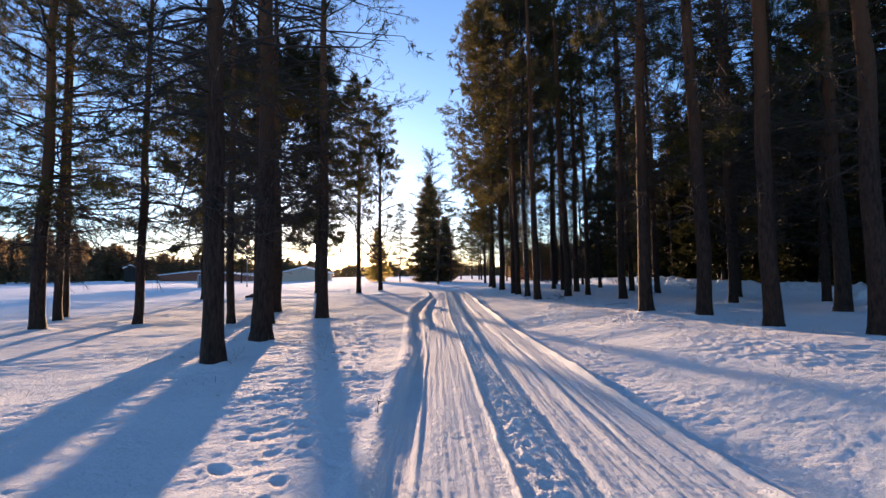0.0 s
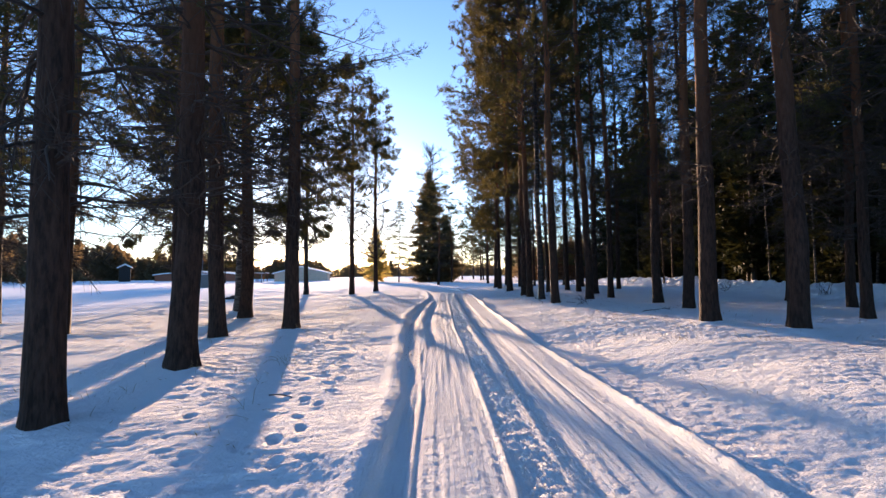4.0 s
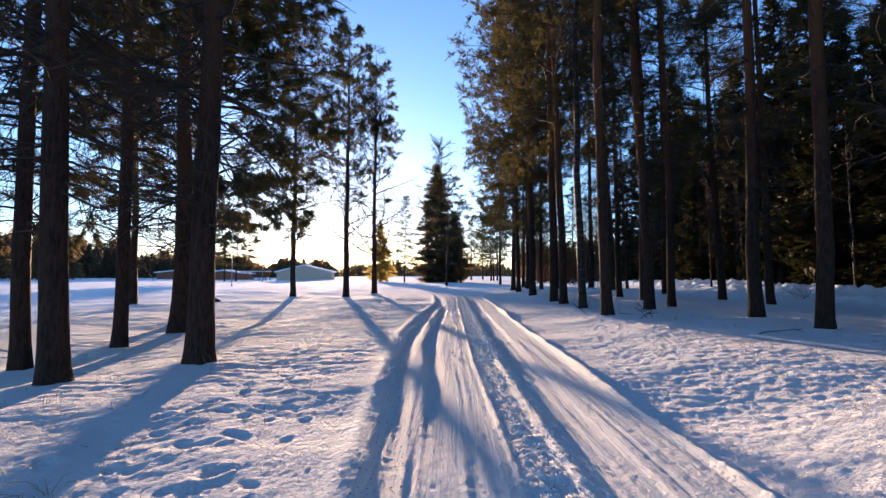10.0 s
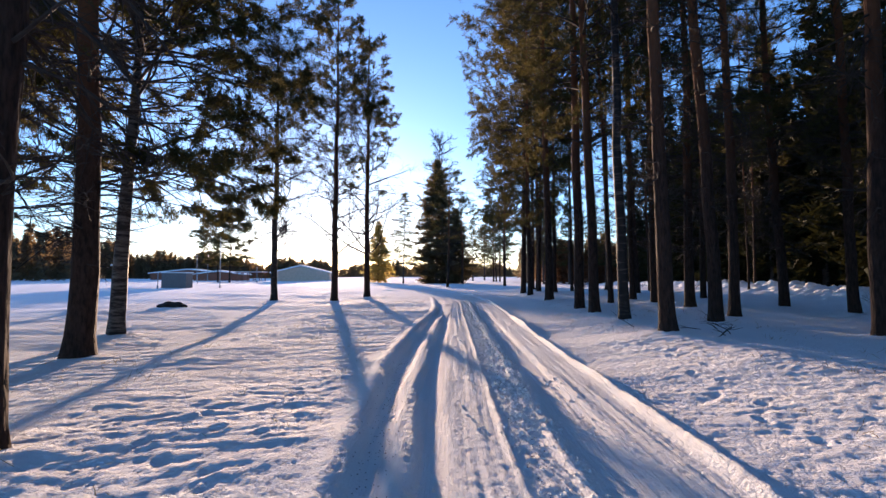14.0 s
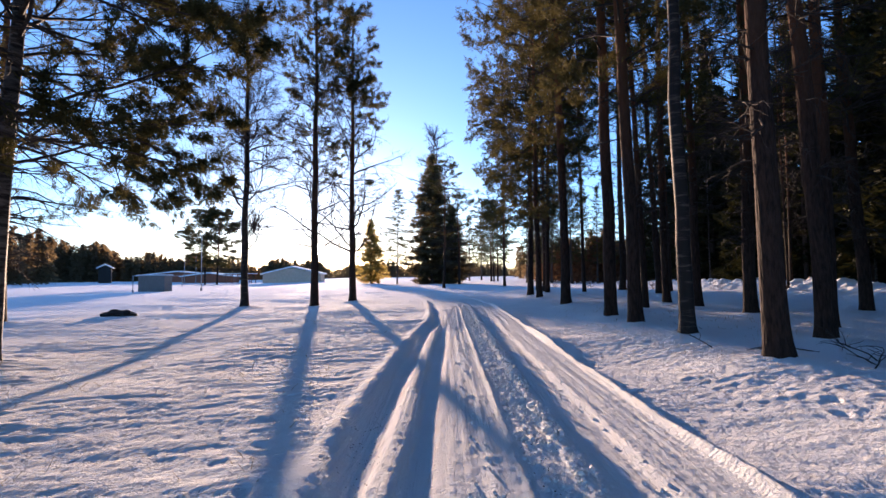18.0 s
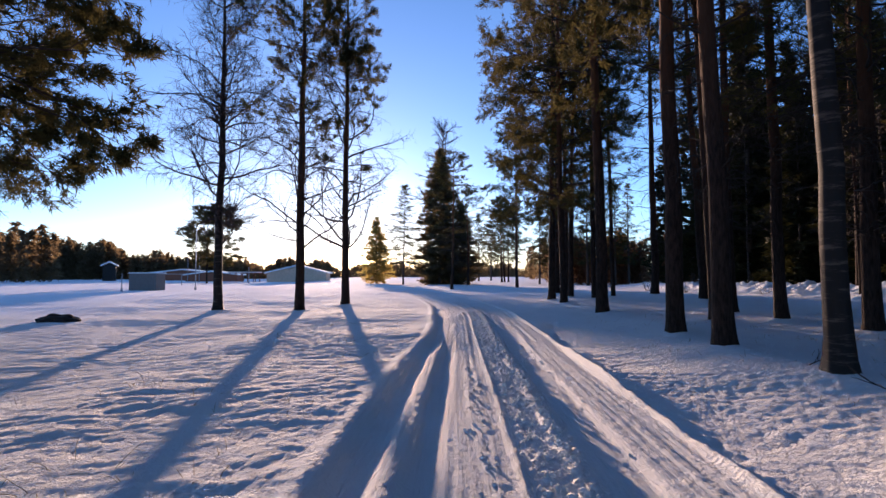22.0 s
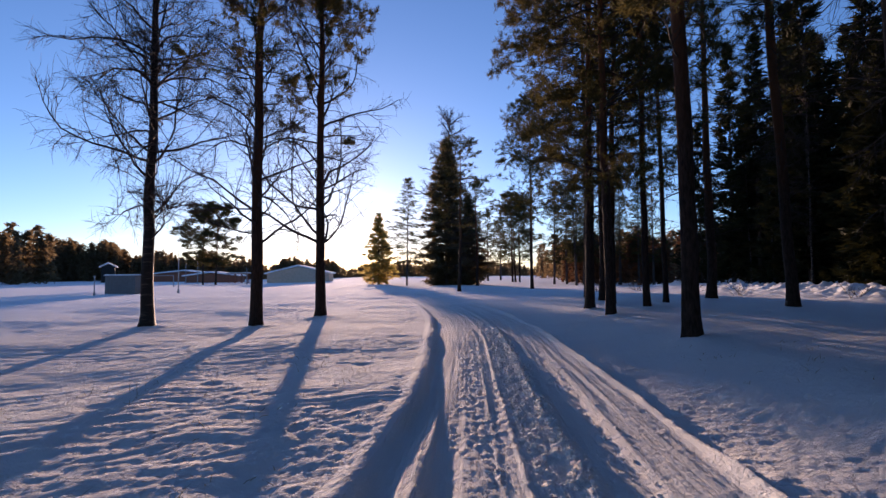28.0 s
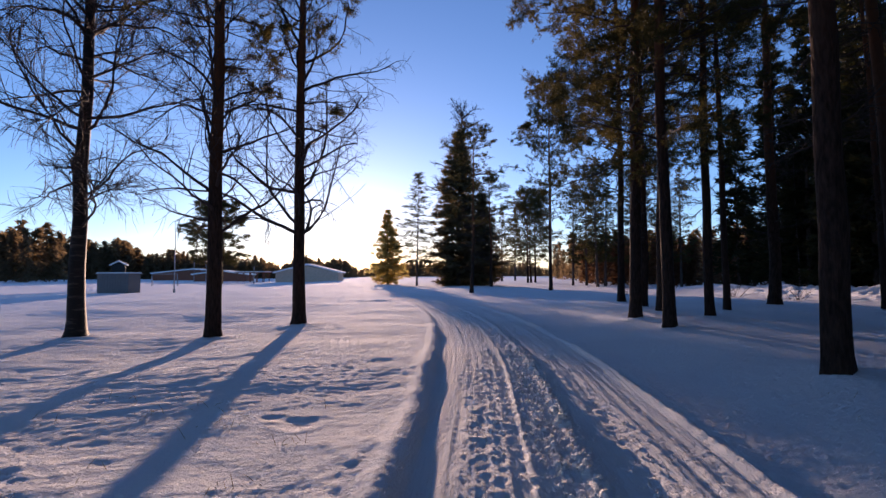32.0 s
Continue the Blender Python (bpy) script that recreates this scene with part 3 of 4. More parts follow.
def relief(x, y):
    h = lie(x, y)
    le, ri = following(y, LEFT_Y, LEFT_X, 0), following(y, BERM_Y, BERM_X, 0)
    rd, md = following(y, RIDGE_Y, RIDGE_X, 0), following(y, MID_Y, MID_X, 0)
    wob = (0.05 * vnoise(y * 1.3, x * 0, 3) + 0.02 * vnoise(y * 3.1, x * 0, 4)) * (1 - 0.65 * smooth((y - 30) / 3))
    inside = smooth((x - le - wob) / 0.14) * smooth((ri - x) / 0.13)
    near = smooth((75 - y) / 15)
    off = 1 - inside
    # hummocks, wind ridges and crusted grain of untrodden snow
    calm = smooth((np.abs(x - le + 0.1) - 0.1) / 0.5)
    wx, wy = x + 0.5 * pnoise(x / 1.3, y / 1.3, 21), y + 0.35 * pnoise(x / 0.9, y / 0.9, 22) - 0.3 * x
    big = 0.11 * pnoise(x / 4.1, y / 3.3, 5) + 0.03 * pnoise(x / 1.7, y / 1.4, 6) + 0.018 * pnoise(x / 0.8, y / 0.62, 77) * smooth((12 - np.abs(x)) / 3)
    leftish = smooth((1.0 - x) / 2.0) * (1 - 0.8 * smooth((y - 33) / 2) * smooth((x + 5) / 2))
    cobbled = np.exp(-((y - 31.5) / 2.2) ** 2) * smooth((x + 3.6) / 1.2) * leftish
    patch = smooth(pnoise(x / 2.7, y / 3.3, 31) * 1.6 + 0.55)
    ridges = 0.015 * pnoise(wx / 0.5, wy / 0.28, 7) + 0.011 * pnoise(wx / 0.3, wy / 0.17, 8)
    ridges = ridges * (1 + 0.6 * leftish * smooth((y - 13) / 5))
    grain = 0.008 * pnoise(wx / 0.24, y / 0.19, 9) + 0.008 * pnoise(x / 0.13, y / 0.115, 34) + 0.009 * np.maximum(pnoise(x / 0.085, y / 0.09, 75), 0)
    rightish = smooth((x - 2.3) / 0.6) * smooth((34 - y) / 8)
    grain = grain * (1 + 0.35 * rightish)
    h = h + off * (0.8 * big + calm * (0.45 + 0.55 * patch) * (0.22 + 0.56 * leftish + 0.25 * rightish) * ridges + (0.4 + 0.6 * calm) * (0.5 + 0.5 * patch) * grain + cobbled * (0.006 * pnoise(x / 0.14, y / 0.14, 51) + 0.006 * pnoise(x / 0.08, y / 0.09, 52))) + inside * 0.15 * big
    # clumps thrown up along the edges of the track
    clump = np.maximum(vnoise(x / 0.16, y / 0.15, 10), 0) * 0.12 + np.maximum(vnoise(x / 0.085, y / 0.085, 15), 0) * 0.06
    edge_l = np.exp(-((x - le + 0.36) / 0.2) ** 2) * (0.06 + 0.20 * smooth((y - 21) / 6) * smooth((37 - y) / 4))
    edge_r = np.exp(-((x - ri - 0.16) / 0.13) ** 2) * (0.10 + 0.25 * smooth((y - 20) / 6))
    h = h + (edge_l + edge_r) * clump * near
    # packed track, a hand lower than the snow beside it
    deep = 0.64 + 0.10 * smooth((y - 12) / 4)
    across = np.clip((x - le) / (ri - le), 0, 1)
    h = h - deep * (0.095 - 0.083 * across) * inside * near
    h = h + near * deep * 0.045 * np.exp(-((x - le + 0.10) / 0.10) ** 2)
    # wheel troughs and ridges
    trough = deep * 0.045 * np.exp(-((x - le - 0.22) / 0.15) ** 2)
    mid_part = smooth((y - 13) / 4) * smooth((34 - y) / 4)
    ridge = 0.062 * np.exp(-(np.maximum(np.abs(x - rd - 0.08 + wob) - 0.06, 0) / 0.055) ** 2) * mid_part * (1 + 0.15 * pnoise(x / 0.1, y / 0.13, 76))
    ridge = ridge + 0.022 * np.exp(-((x - rd) / 0.03) ** 2) * smooth((16 - y) / 4)
    trough2 = 0.042 * np.exp(-(np.maximum(np.abs(x - rd - 0.33) - 0.05, 0) / 0.08) ** 2) * mid_part
    uneven = 1 + 0.8 * vnoise(y / 0.35, x * 0, 71) + 0.5 * vnoise(y / 0.09, x * 0, 72)
    spine = 0.033 * uneven * np.exp(-((x - md - 0.25 * wob) / 0.021) ** 2)
    spine = spine + 0.016 * uneven * np.exp(-((x - md + 0.19 + 0.3 * wob) / 0.020) ** 2) * smooth((y - 16) / 6)
    berm = 0.060 * (0.55 + 0.45 * uneven) * np.exp(-((x - ri - 0.12 * wob) / 0.05) ** 2)
    r1 = md + 0.20 + 0.5 * wob
    rough = np.exp(-((x - r1) / 0.14) ** 2) * (0.35 + 0.65 * smooth(vnoise(y / 3.0, x * 0, 32) * 3 + 0.5))
    rough = rough + 0.35 * np.exp(-((x - le - 0.22) / 0.12) ** 2) * smooth((y - 12) / 3) * smooth((23 - y) / 2)
    rough = rough + 0.35 * smooth((x - le - 0.45) / 0.1) * smooth((md + 1.1 - x) / 0.2) * smooth((y - 28) / 4)
    r2 = md + 0.42
    rough = rough + 0.8 * np.exp(-((x - r2) / 0.09) ** 2) * smooth((y - 20) / 5)
    ridge2 = 0.038 * (0.5 + 0.5 * uneven) * np.exp(-((x - r2 - 0.6 * wob) / 0.05) ** 2) * smooth((y - 6) / 8)
    dip2 = (0.022 + 0.032 * smooth((y - 10) / 6) * smooth((36 - y) / 4)) * np.exp(-(np.maximum(np.abs(x - md - 0.78 - 0.5 * wob) - 0.14, 0) / 0.08) ** 2)
    dip2 = dip2 + 0.022 * np.exp(-(np.maximum(np.abs(x - md - 0.55) - 0.05, 0) / 0.05) ** 2) * smooth((14 - y) / 5)
    crease = 0.020 * np.exp(-((x - md - 1.12 - 0.4 * wob) / 0.022) ** 2) * smooth((16 - y) / 5)
    dip3 = 0.006 * np.exp(-((x - md - 0.12) / 0.06) ** 2) + trough2 + crease
    lines = 0.011 * pnoise((x - md) / 0.045, y / 2.3, 73) + 0.014 * pnoise((x - md) / 0.09, y / 3.1, 11) + 0.010 * pnoise((x - ri) / 0.17, y / 4.7, 12)
    tread = 0.002 * pnoise(x / 0.12, y / 0.09, 13)
    clods = 0.020 * pnoise(x / 0.15, y / 0.19, 14) + 0.075 * np.maximum(pnoise(x / 0.11, y / 0.12, 33) - 0.02, 0) + 0.04 * np.maximum(pnoise(x / 0.06, y / 0.065, 74), 0)
    h = h + near * (ridge + spine + berm + ridge2 - trough - dip2 - dip3)
    h = h + inside * near * (lines + tread + rough * clods + 0.005 * pnoise(x / 0.075, y / 0.11, 16) * (1 - 0.4 * np.exp(-((x - le - 0.25) / 0.2) ** 2)))
    bank = np.exp(-((x - 17.5 - 0.02 * y) / 1.9) ** 2) * smooth((85 - y) / 12)
    return h + bank * (0.35 * pnoise(x / 0.7, y / 0.7, 17) + 0.2 * pnoise(x / 0.36, y / 0.36, 18) + 0.09 * pnoise(x / 0.22, y / 0.2, 19))


def axis(marks):
    """Grid lines: (from, to, step) stretches of even steps; beyond them growing steps."""
    out = []
    for a, b, s in marks:
        out.extend(np.arange(a, b, s))
    return np.array(out)


def growing(start, end, step, factor=1.16):
    out, p = [], start
    while abs(p) < abs(end):
        p += step
        step *= factor
        out.append(p)
    return out


gx = np.concatenate([growing(-18, -1500, -0.25)[::-1], axis([(-18, -8, 0.16), (-8, -5, 0.08), (-5, -1.7, 0.03), (-1.7, 2.45, 0.018), (2.45, 6, 0.03), (6, 9, 0.07), (9, 15.5, 0.17), (15.5, 20, 0.1)]), [20.0], growing(20, 1500, 0.25)])
gy = np.concatenate([growing(3, -400, -0.2, 1.3)[::-1], axis([(3, 38, 0.038), (38, 50, 0.1), (50, 62, 0.2)]), [62.0], growing(62, 2500, 0.3, 1.10)])
GX, GY = np.meshgrid(gx, gy, indexing="ij")
GX = GX + np.clip(following(GY, LEFT_Y, LEFT_X, 0) + 0.55, -0.95, 0.05) * smooth((GX + 5) / 3.5) * smooth((1.5 - GX) / 1.8)  # the rows of the sheet follow the lip of the track
GZ = relief(GX, GY)
# loose crumbs, finer than any ridge
in_track = smooth((GX - following(GY, LEFT_Y, LEFT_X, 0)) / 0.1) * smooth((following(GY, BERM_Y, BERM_X, 0) - GX) / 0.1)
GZ = GZ + rng.normal(0, 1, GZ.shape) * smooth((8.5 - np.abs(GX)) / 2) * smooth((41 - GY) / 3) * smooth((GY - 2) / 2) * (0.0019 - 0.0006 * in_track) * (1 - 0.75 * (1 - in_track) * smooth((GY - 32.5) / 2) * smooth((GX + 5) / 2) * smooth((1.0 - GX) / 2))


def press(x, y, length, width, depth, turn):
    """One footprint: an oval hollow with a faint rim."""
    i0, i1 = np.searchsorted(gx, [x - 0.5, x + 1.5])
    j0, j1 = np.searchsorted(gy, [y - 0.4, y + 0.4])
    dx, dy = GX[i0:i1, j0:j1] - x, GY[i0:i1, j0:j1] - y
    c, s = math.cos(turn), math.sin(turn)
    a, b = (dx * s + dy * c) / length * 2, (dx * c - dy * s) / width * 2
    q = a * a + b * b
    GZ[i0:i1, j0:j1] += -depth * np.exp(-q ** 2) + 0.25 * depth * np.exp(-((np.sqrt(q) - 1.45) / 0.3) ** 2)


def trail(x0, y0, x1, y1, stride, straddle, depth=0.06):
    n = int(math.hypot(x1 - x0, y1 - y0) / stride)
    way = math.atan2(x1 - x0, y1 - y0)
    for i in range(n):
        f = i / n
        side = straddle * (1 if i % 2 else -1) + rng.normal(0, 0.09)
        press(x0 + (x1 - x0) * f + side * math.cos(way), y0 + (y1 - y0) * f - side * math.sin(way) + rng.normal(0, 0.10), rng.uniform(0.16, 0.29), rng.uniform(0.09, 0.14), 0.46 * depth * rng.uniform(0.4, 1.4), way + rng.normal(0, 0.4))


trail(-1.1, 3.0, -2.0, 16.0, 0.42, 0.13)
trail(-1.7, 4.0, -2.9, 19.0, 0.45, 0.15, 0.05)
trail(-2.4, 9.0, -3.0, 18.0, 0.5, 0.16, 0.05)
trail(-2.0, 14.0, -2.2, 22.0, 0.5, 0.15, 0.035)
trail(2.6, 17.0, 3.6, 23.0, 0.6, 0.14, 0.05)
for i in range(14):
    press(rng.uniform(-4.5, -1.7), rng.uniform(3, 16), rng.uniform(0.15, 0.3), rng.uniform(0.1, 0.2), rng.uniform(0.012, 0.025), rng.uniform(0, 3.1))
for x, y, l, w, d in ((-2.36, 31.5, 0.3, 0.17, 0.03), (-2.15, 31.52, 0.3, 0.17, 0.03), (-2.75, 32.25, 0.3, 0.25, 0.03), (-2.55, 35.3, 0.22, 0.35, 0.013), (-2.28, 35.12, 0.38, 0.4, 0.018), (-2.1, 35.3, 0.2, 0.25, 0.012), (-4.1, 33.6, 0.3, 0.3, 0.016), (-3.9, 31.4, 0.3, 0.4, 0.016), (-4.9, 32.3, 0.3, 0.4, 0.016)):
    press(x, y, l, w, d, 0.2)

# a pair of wavering ridges that a sled left across the shelf
sled = GY - (33.45 + 0.36 * GX - 0.05 * np.sin(GX * 5.0) + 0.03 * pnoise(GX / 0.4, GY * 0, 61))
GZ += smooth((GX + 3.0) / 0.4) * smooth((-1.15 - GX) / 0.3) * (0.015 * np.exp(-((sled - 0.1) / 0.05) ** 2) + 0.013 * np.exp(-((sled + 0.1) / 0.05) ** 2) - 0.012 * np.exp(-(sled / 0.05) ** 2))

# ---- where the trees stand: x, y, trunk width ----
LEFT_PINES = [(-3.85, 8.5, 0.36), (-4.22, 11.75, 0.45), (-5.6, 16.1, 0.36), (-4.16, 17.16, 0.37), (-7.41, 17.66, 0.27), (-10.9, 18.05, 0.33), (-13.2, 16.6, 0.46),
              (-7.56, 20.4, 0.28), (-15.9, 21.0, 0.33), (-17.2, 23.0, 0.33), (-7.7, 23.1, 0.48), (-16.7, 35.2, 0.38)]
RIGHT_EDGE = [(7.99, 9.5, 0.36), (7.32, 11.54, 0.37), (7.03, 14.1, 0.38), (6.14, 15.7, 0.38), (7.92, 20.6, 0.34), (8.06, 23.3, 0.35), (4.39, 24.5, 0.33), (6.19, 26.1, 0.33),
              (7.79, 28.2, 0.3), (4.21, 29.8, 0.32), (8.0, 31.4, 0.32), (4.21, 31.8, 0.36), (5.86, 33.6, 0.2), (7.79, 34.0, 0.28), (7.55, 35.9, 0.27), (4.04, 36.7, 0.34)]
RIGHT_BACK = [(11.5, 15.0, 0.4), (10.5, 16.6, 0.28), (10.8, 19.4, 0.32), (14.5, 19.6, 0.34), (12.9, 20.1, 0.28), (13.3, 23.6, 0.4), (12.1, 29.3, 0.34), (11.5, 31.8, 0.35),
              (11.1, 36.9, 0.28), (16.6, 43.0, 0.13), (18.4, 45.5, 0.17), (12.7, 47.6, 0.2), (10.7, 44.4, 0.38), (10.7, 50.3, 0.42)]
RIGHT_FAR = [(3.97, 42.2, 0.3), (5.79, 44.3, 0.25), (3.88, 44.6, 0.32), (5.08, 46.1, 0.25), (7.32, 46.7, 0.2), (5.45, 49.0, 0.3), (5.69, 52.7, 0.3), (5.77, 75.6, 0.32)]
FAR_PINES = [(-1.08, 69.8, 0.3), (0.9, 91.0, 0.36), (-8.59, 95.6, 0.28), (7.6, 117.0, 0.4), (8.2, 118.0, 0.36), (9.0, 118.5, 0.36), (4.0, 135.0, 0.4), (7.6, 149.0, 0.45),
             (-50.4, 126.0, 0.36), (-53.5, 127.0, 0.36), (13.0, 96.0, 0.3), (16.0, 104.0, 0.34)]

for x, y, w in LEFT_PINES + RIGHT_EDGE + RIGHT_BACK + RIGHT_FAR + [(-9.5, 26.9, 0.4), (-10.66, 42.3, 0.4), (-7.27, 42.7, 0.4), (-5.72, 44.6, 0.4), (4.34, 27.3, 0.3)]:
    i0, i1 = np.searchsorted(gx, [x - 1.6, x + 1.6])
    j0, j1 = np.searchsorted(gy, [y - 1.6, y + 1.6])
    d2 = (GX[i0:i1, j0:j1] - x) ** 2 + (GY[i0:i1, j0:j1] - y) ** 2
    GZ[i0:i1, j0:j1] += 0.05 * np.exp(-d2 / 0.22) + 0.03 * np.exp(-d2 / 1.0)

gid = np.arange(GX.size).reshape(GX.shape)
quads = np.stack([gid[:-1, :-1], gid[1:, :-1], gid[1:, 1:], gid[:-1, 1:]], -1).reshape(-1, 4)
ground = tagged(new("ground", mesh_from("ground", np.stack([GX, GY, GZ], -1), quads, SNOW, True)), "trodden white snow with wheel tracks and footprints", "snow", kind="structure")
# the packed track is a second surface of the same sheet
ground.data.materials.append(PACKED_SNOW)
cx0, cy0 = (GX[:-1, :-1] + GX[1:, 1:]) / 2, (GY[:-1, :-1] + GY[1:, 1:]) / 2
packed = (cx0 > following(cy0, LEFT_Y, LEFT_X, 0) - 0.03) & (cx0 < following(cy0, BERM_Y, BERM_X, 0) + 0.06) & (cy0 < 75)
ground.data.polygons.foreach_set("material_index", packed.astype(np.int32).ravel())


def at(x, y):
    return float(lie(np.array(x), np.array(y)))


# ---- pines ----
PINES = {
    "left": [make_pine(k, h, 0.36, base, cr, n, dead, 0.6, sag, dead_from=2.0, dead_len=1.0, dead_rise=0.05, blade=0.13, needle_n=6, needle_w=0.0078, inner=0.42, rise=0.22, bunch=0.3)
             for k, h, base, cr, n, dead, sag in ((11, 18, 4.4, 4.0, 36, 50, 0.35), (12, 19, 5.2, 3.7, 33, 56, 0.3), (13, 17, 3.8, 4.1, 38, 46, 0.4))],
    "edge": [make_pine(k, h, 0.34, base, cr, n, dead, 0.85, sag, blade=0.18, needle_n=9, needle_w=0.0115, bunch=0.34, dead_len=1.05, dead_from=2.6)
             for k, h, base, cr, n, dead, sag in ((21, 21, 8.2, 2.7, 44, 54, 0.4), (22, 22, 9.0, 2.6, 42, 60, 0.4), (23, 20, 7.3, 2.9, 46, 50, 0.5))],
    "rim": [make_pine(31, 20, 0.34, 4.4, 3.7, 84, 14, 1.5, 0.6, needle_w=0.0115, needle_n=9, blade=0.15), make_pine(32, 21, 0.34, 5.0, 3.6, 82, 14, 1.5, 0.6, needle_w=0.0115, needle_n=9, blade=0.15)],
    "back": [make_pine(14, 19, 0.36, 3.2, 4.2, 68, 60, 1.15, 0.4, dead_from=2.0, dead_len=0.9, dead_rise=0.05, blade=0.16, needle_n=8, needle_w=0.0105, rise=0.25)],
    "shade": [make_pine(24, 20, 0.34, 4.8, 3.5, 52, 56, 1.0, 0.45, dead_from=2.0, dead_len=0.9, blade=0.16, needle_n=8, needle_w=0.009, rise=0.3), make_pine(25, 21, 0.34, 5.6, 3.3, 48, 60, 1.0, 0.45, dead_from=2.2, dead_len=0.9, blade=0.16, needle_n=8, needle_w=0.009, rise=0.3)],
    "far": [make_airy(43, 15, 0.34, 2.3), make_airy(44, 16, 0.34, 2.6)],
    "round": [make_pine(41, 15.5, 0.34, 3.2, 3.1, 48, 10, 1.2, 0.4, blade=0.3, needle_w=0.016, needle_n=11), make_pine(42, 16.5, 0.34, 3.6, 3.3, 48, 10, 1.2, 0.4, blade=0.3, needle_w=0.016, needle_n=11)],
}
LABELS = {"left": "tall dark pine with bare lower boughs in snow", "edge": "tall straight pine with brown bark beside the track",
          "rim": "pine with dense low golden-green crown beside the track", "back": "tall dark pine with bare lower boughs in snow", "shade": "tall shaded pine with many low boughs before the wood", "round": "distant bushy pine standing on the field",
          "far": "distant slender pine standing in the snow"}


def plant(kind, x, y, w, i, group, height=1.0, lean=None, spread=1.0):
    src = PINES[kind][i % len(PINES[kind])]
    s = w / (0.36 if kind in ("left", "back") else 0.34)
    turn = rng.uniform(0, 360)
    lean = lean or (rng.normal(0, 0.6), rng.normal(0, 0.8))
    m = pose(x, y, at(x, y), lean[0], lean[1], 0) @ pose(0, 0, 0, 0, 0, turn)
    crown = spread * min(1.15, max(0.75, 0.6 + 0.4 * s))
    ob = copy_thing(src, m)
    ob.matrix_basis = m @ Matrix.Diagonal((crown, crown, height * rng.uniform(0.95, 1.05), 1))
    for c in ob.children:
        if c.name.startswith("trunk"):
            c.scale = (s / crown, s / crown, 1)
    return tagged(ob, LABELS[kind], "pine tree", group)


for i, (x, y, w) in enumerate(LEFT_PINES):
    plant("back" if x < -10 else "left", x, y, w, i, "pines on the left of the track")
for i, (x, y, w) in enumerate(RIGHT_EDGE):
    plant("rim" if x < 4.3 and y > 28 else "shade" if x > 7.7 and 30 < y < 35 else "edge", x, y, w, i, "pines on the right of the track", lean=(rng.normal(0, 0.5), -0.8 + rng.normal(0, 0.5)))
for i, (x, y, w) in enumerate(RIGHT_BACK):
    plant("shade" if y < 40 else "edge", x, y, w, i + 1, "pines on the right of the track", lean=(rng.normal(0, 0.5), -0.8 + rng.normal(0, 0.5)))
for i, (x, y, w) in enumerate(RIGHT_FAR):
    plant("rim" if x < 4.3 or y > 52 else "edge", x, y, w, i, "pines on the right of the track", height=0.85 if y > 70 else 1.0)
for i, (x, y, w) in enumerate(FAR_PINES):
    near_bend = -2 < x < 12 and y < 130
    kind = "round" if x < -25 else "rim" if near_bend and y > 100 else "edge" if near_bend else "far"
    tall = 0.6 if y in (69.8, 91.0) else 0.75 if near_bend else 1.0
    plant(kind, x, y, w, i, "distant pines", height=tall, spread=1.7 if x < -45 else 2.0 if x == -8.59 else 1.2)

for i in range(7):
    x, y = 12 + 2.1 * (i % 6) + rng.uniform(-1, 1), 90 + 9 * (i // 6) + rng.uniform(-2, 2)
    plant("far", x, y, rng.uniform(0.26, 0.36), i, "distant pines", rng.uniform(0.75, 1.05))

# the wide low-branched pine, and the three trees on the open shelf
wide = make_pine(51, 13, 0.42, 3.9, 5.3, 104, 14, 3.0, 0.6, BIRCH_BARK, blade=0.16, needle_n=12, needle_w=0.013, inner=0.34, side=1.35, hang=-0.3, bunch=0.36)
wide.matrix_basis = pose(-9.5, 26.9, at(-9.5, 26.9), 0, 2.5, 40)
tagged(wide, "broad leaning pine with pale scarred bark and drooping boughs", "pine tree")
slim = make_pine(52, 18, 0.42, 6.8, 2.7, 52, 0, 1.45, 0.4, blade=0.15, needle_n=8, needle_w=0.0115, bunch=0.3)
bare_boughs(slim, 521, 18, 44, 2.7, 12.0, 3.3, 0.45, 1.15, 0.2)
slim.matrix_basis = pose(-7.27, 42.7, at(-7.27, 42.7), 0, 0, 10)
tagged(slim, "slender pine with bare boughs below a thin crown", "pine tree")
slim2 = make_pine(53, 17, 0.37, 6.2, 1.9, 38, 0, 1.3, 0.3, blade=0.15, needle_n=8, needle_w=0.0115, bunch=0.3)
bare_boughs(slim2, 531, 17, 46, 2.3, 13.0, 4.0, 0.2, 0.95, -0.1)
slim2.matrix_basis = pose(-5.72, 44.6, at(-5.72, 44.6), 0, 0, 80)
tagged(slim2, "slender pine with needle tufts and bare boughs", "pine tree")

# ---- birches ----
birch = make_birch(61, 16.5, 0.40, 2.8, 4.4, 66, DARK_BIRCH, True, 11, 13, 1.2, (0.1, 0.8), 0.2)
birch.matrix_basis = pose(-10.66, 42.3, at(-10.66, 42.3), 0, 0, 0)
tagged(birch, "bare birch with dark scarred trunk and fine twigs", "birch tree")
grey = make_birch(62, 19, 0.30, 7.0, 2.2, 24, DARK_BIRCH, side_n=6, twig_n=5)
grey.matrix_basis = pose(4.34, 27.3, at(4.34, 27.3), 0, -0.6, 0)
tagged(grey, "bare birch with pale grey trunk among pines", "birch tree")
back = make_birch(63, 27, 0.4, 7.0, 7.5, 60, side_n=9, twig_n=8, thick=2.6)
back.matrix_basis = pose(-3.4, 108, 0.1, 0, 0, 0)
tagged(back, "tall bare birch behind the spruces", "birch tree")

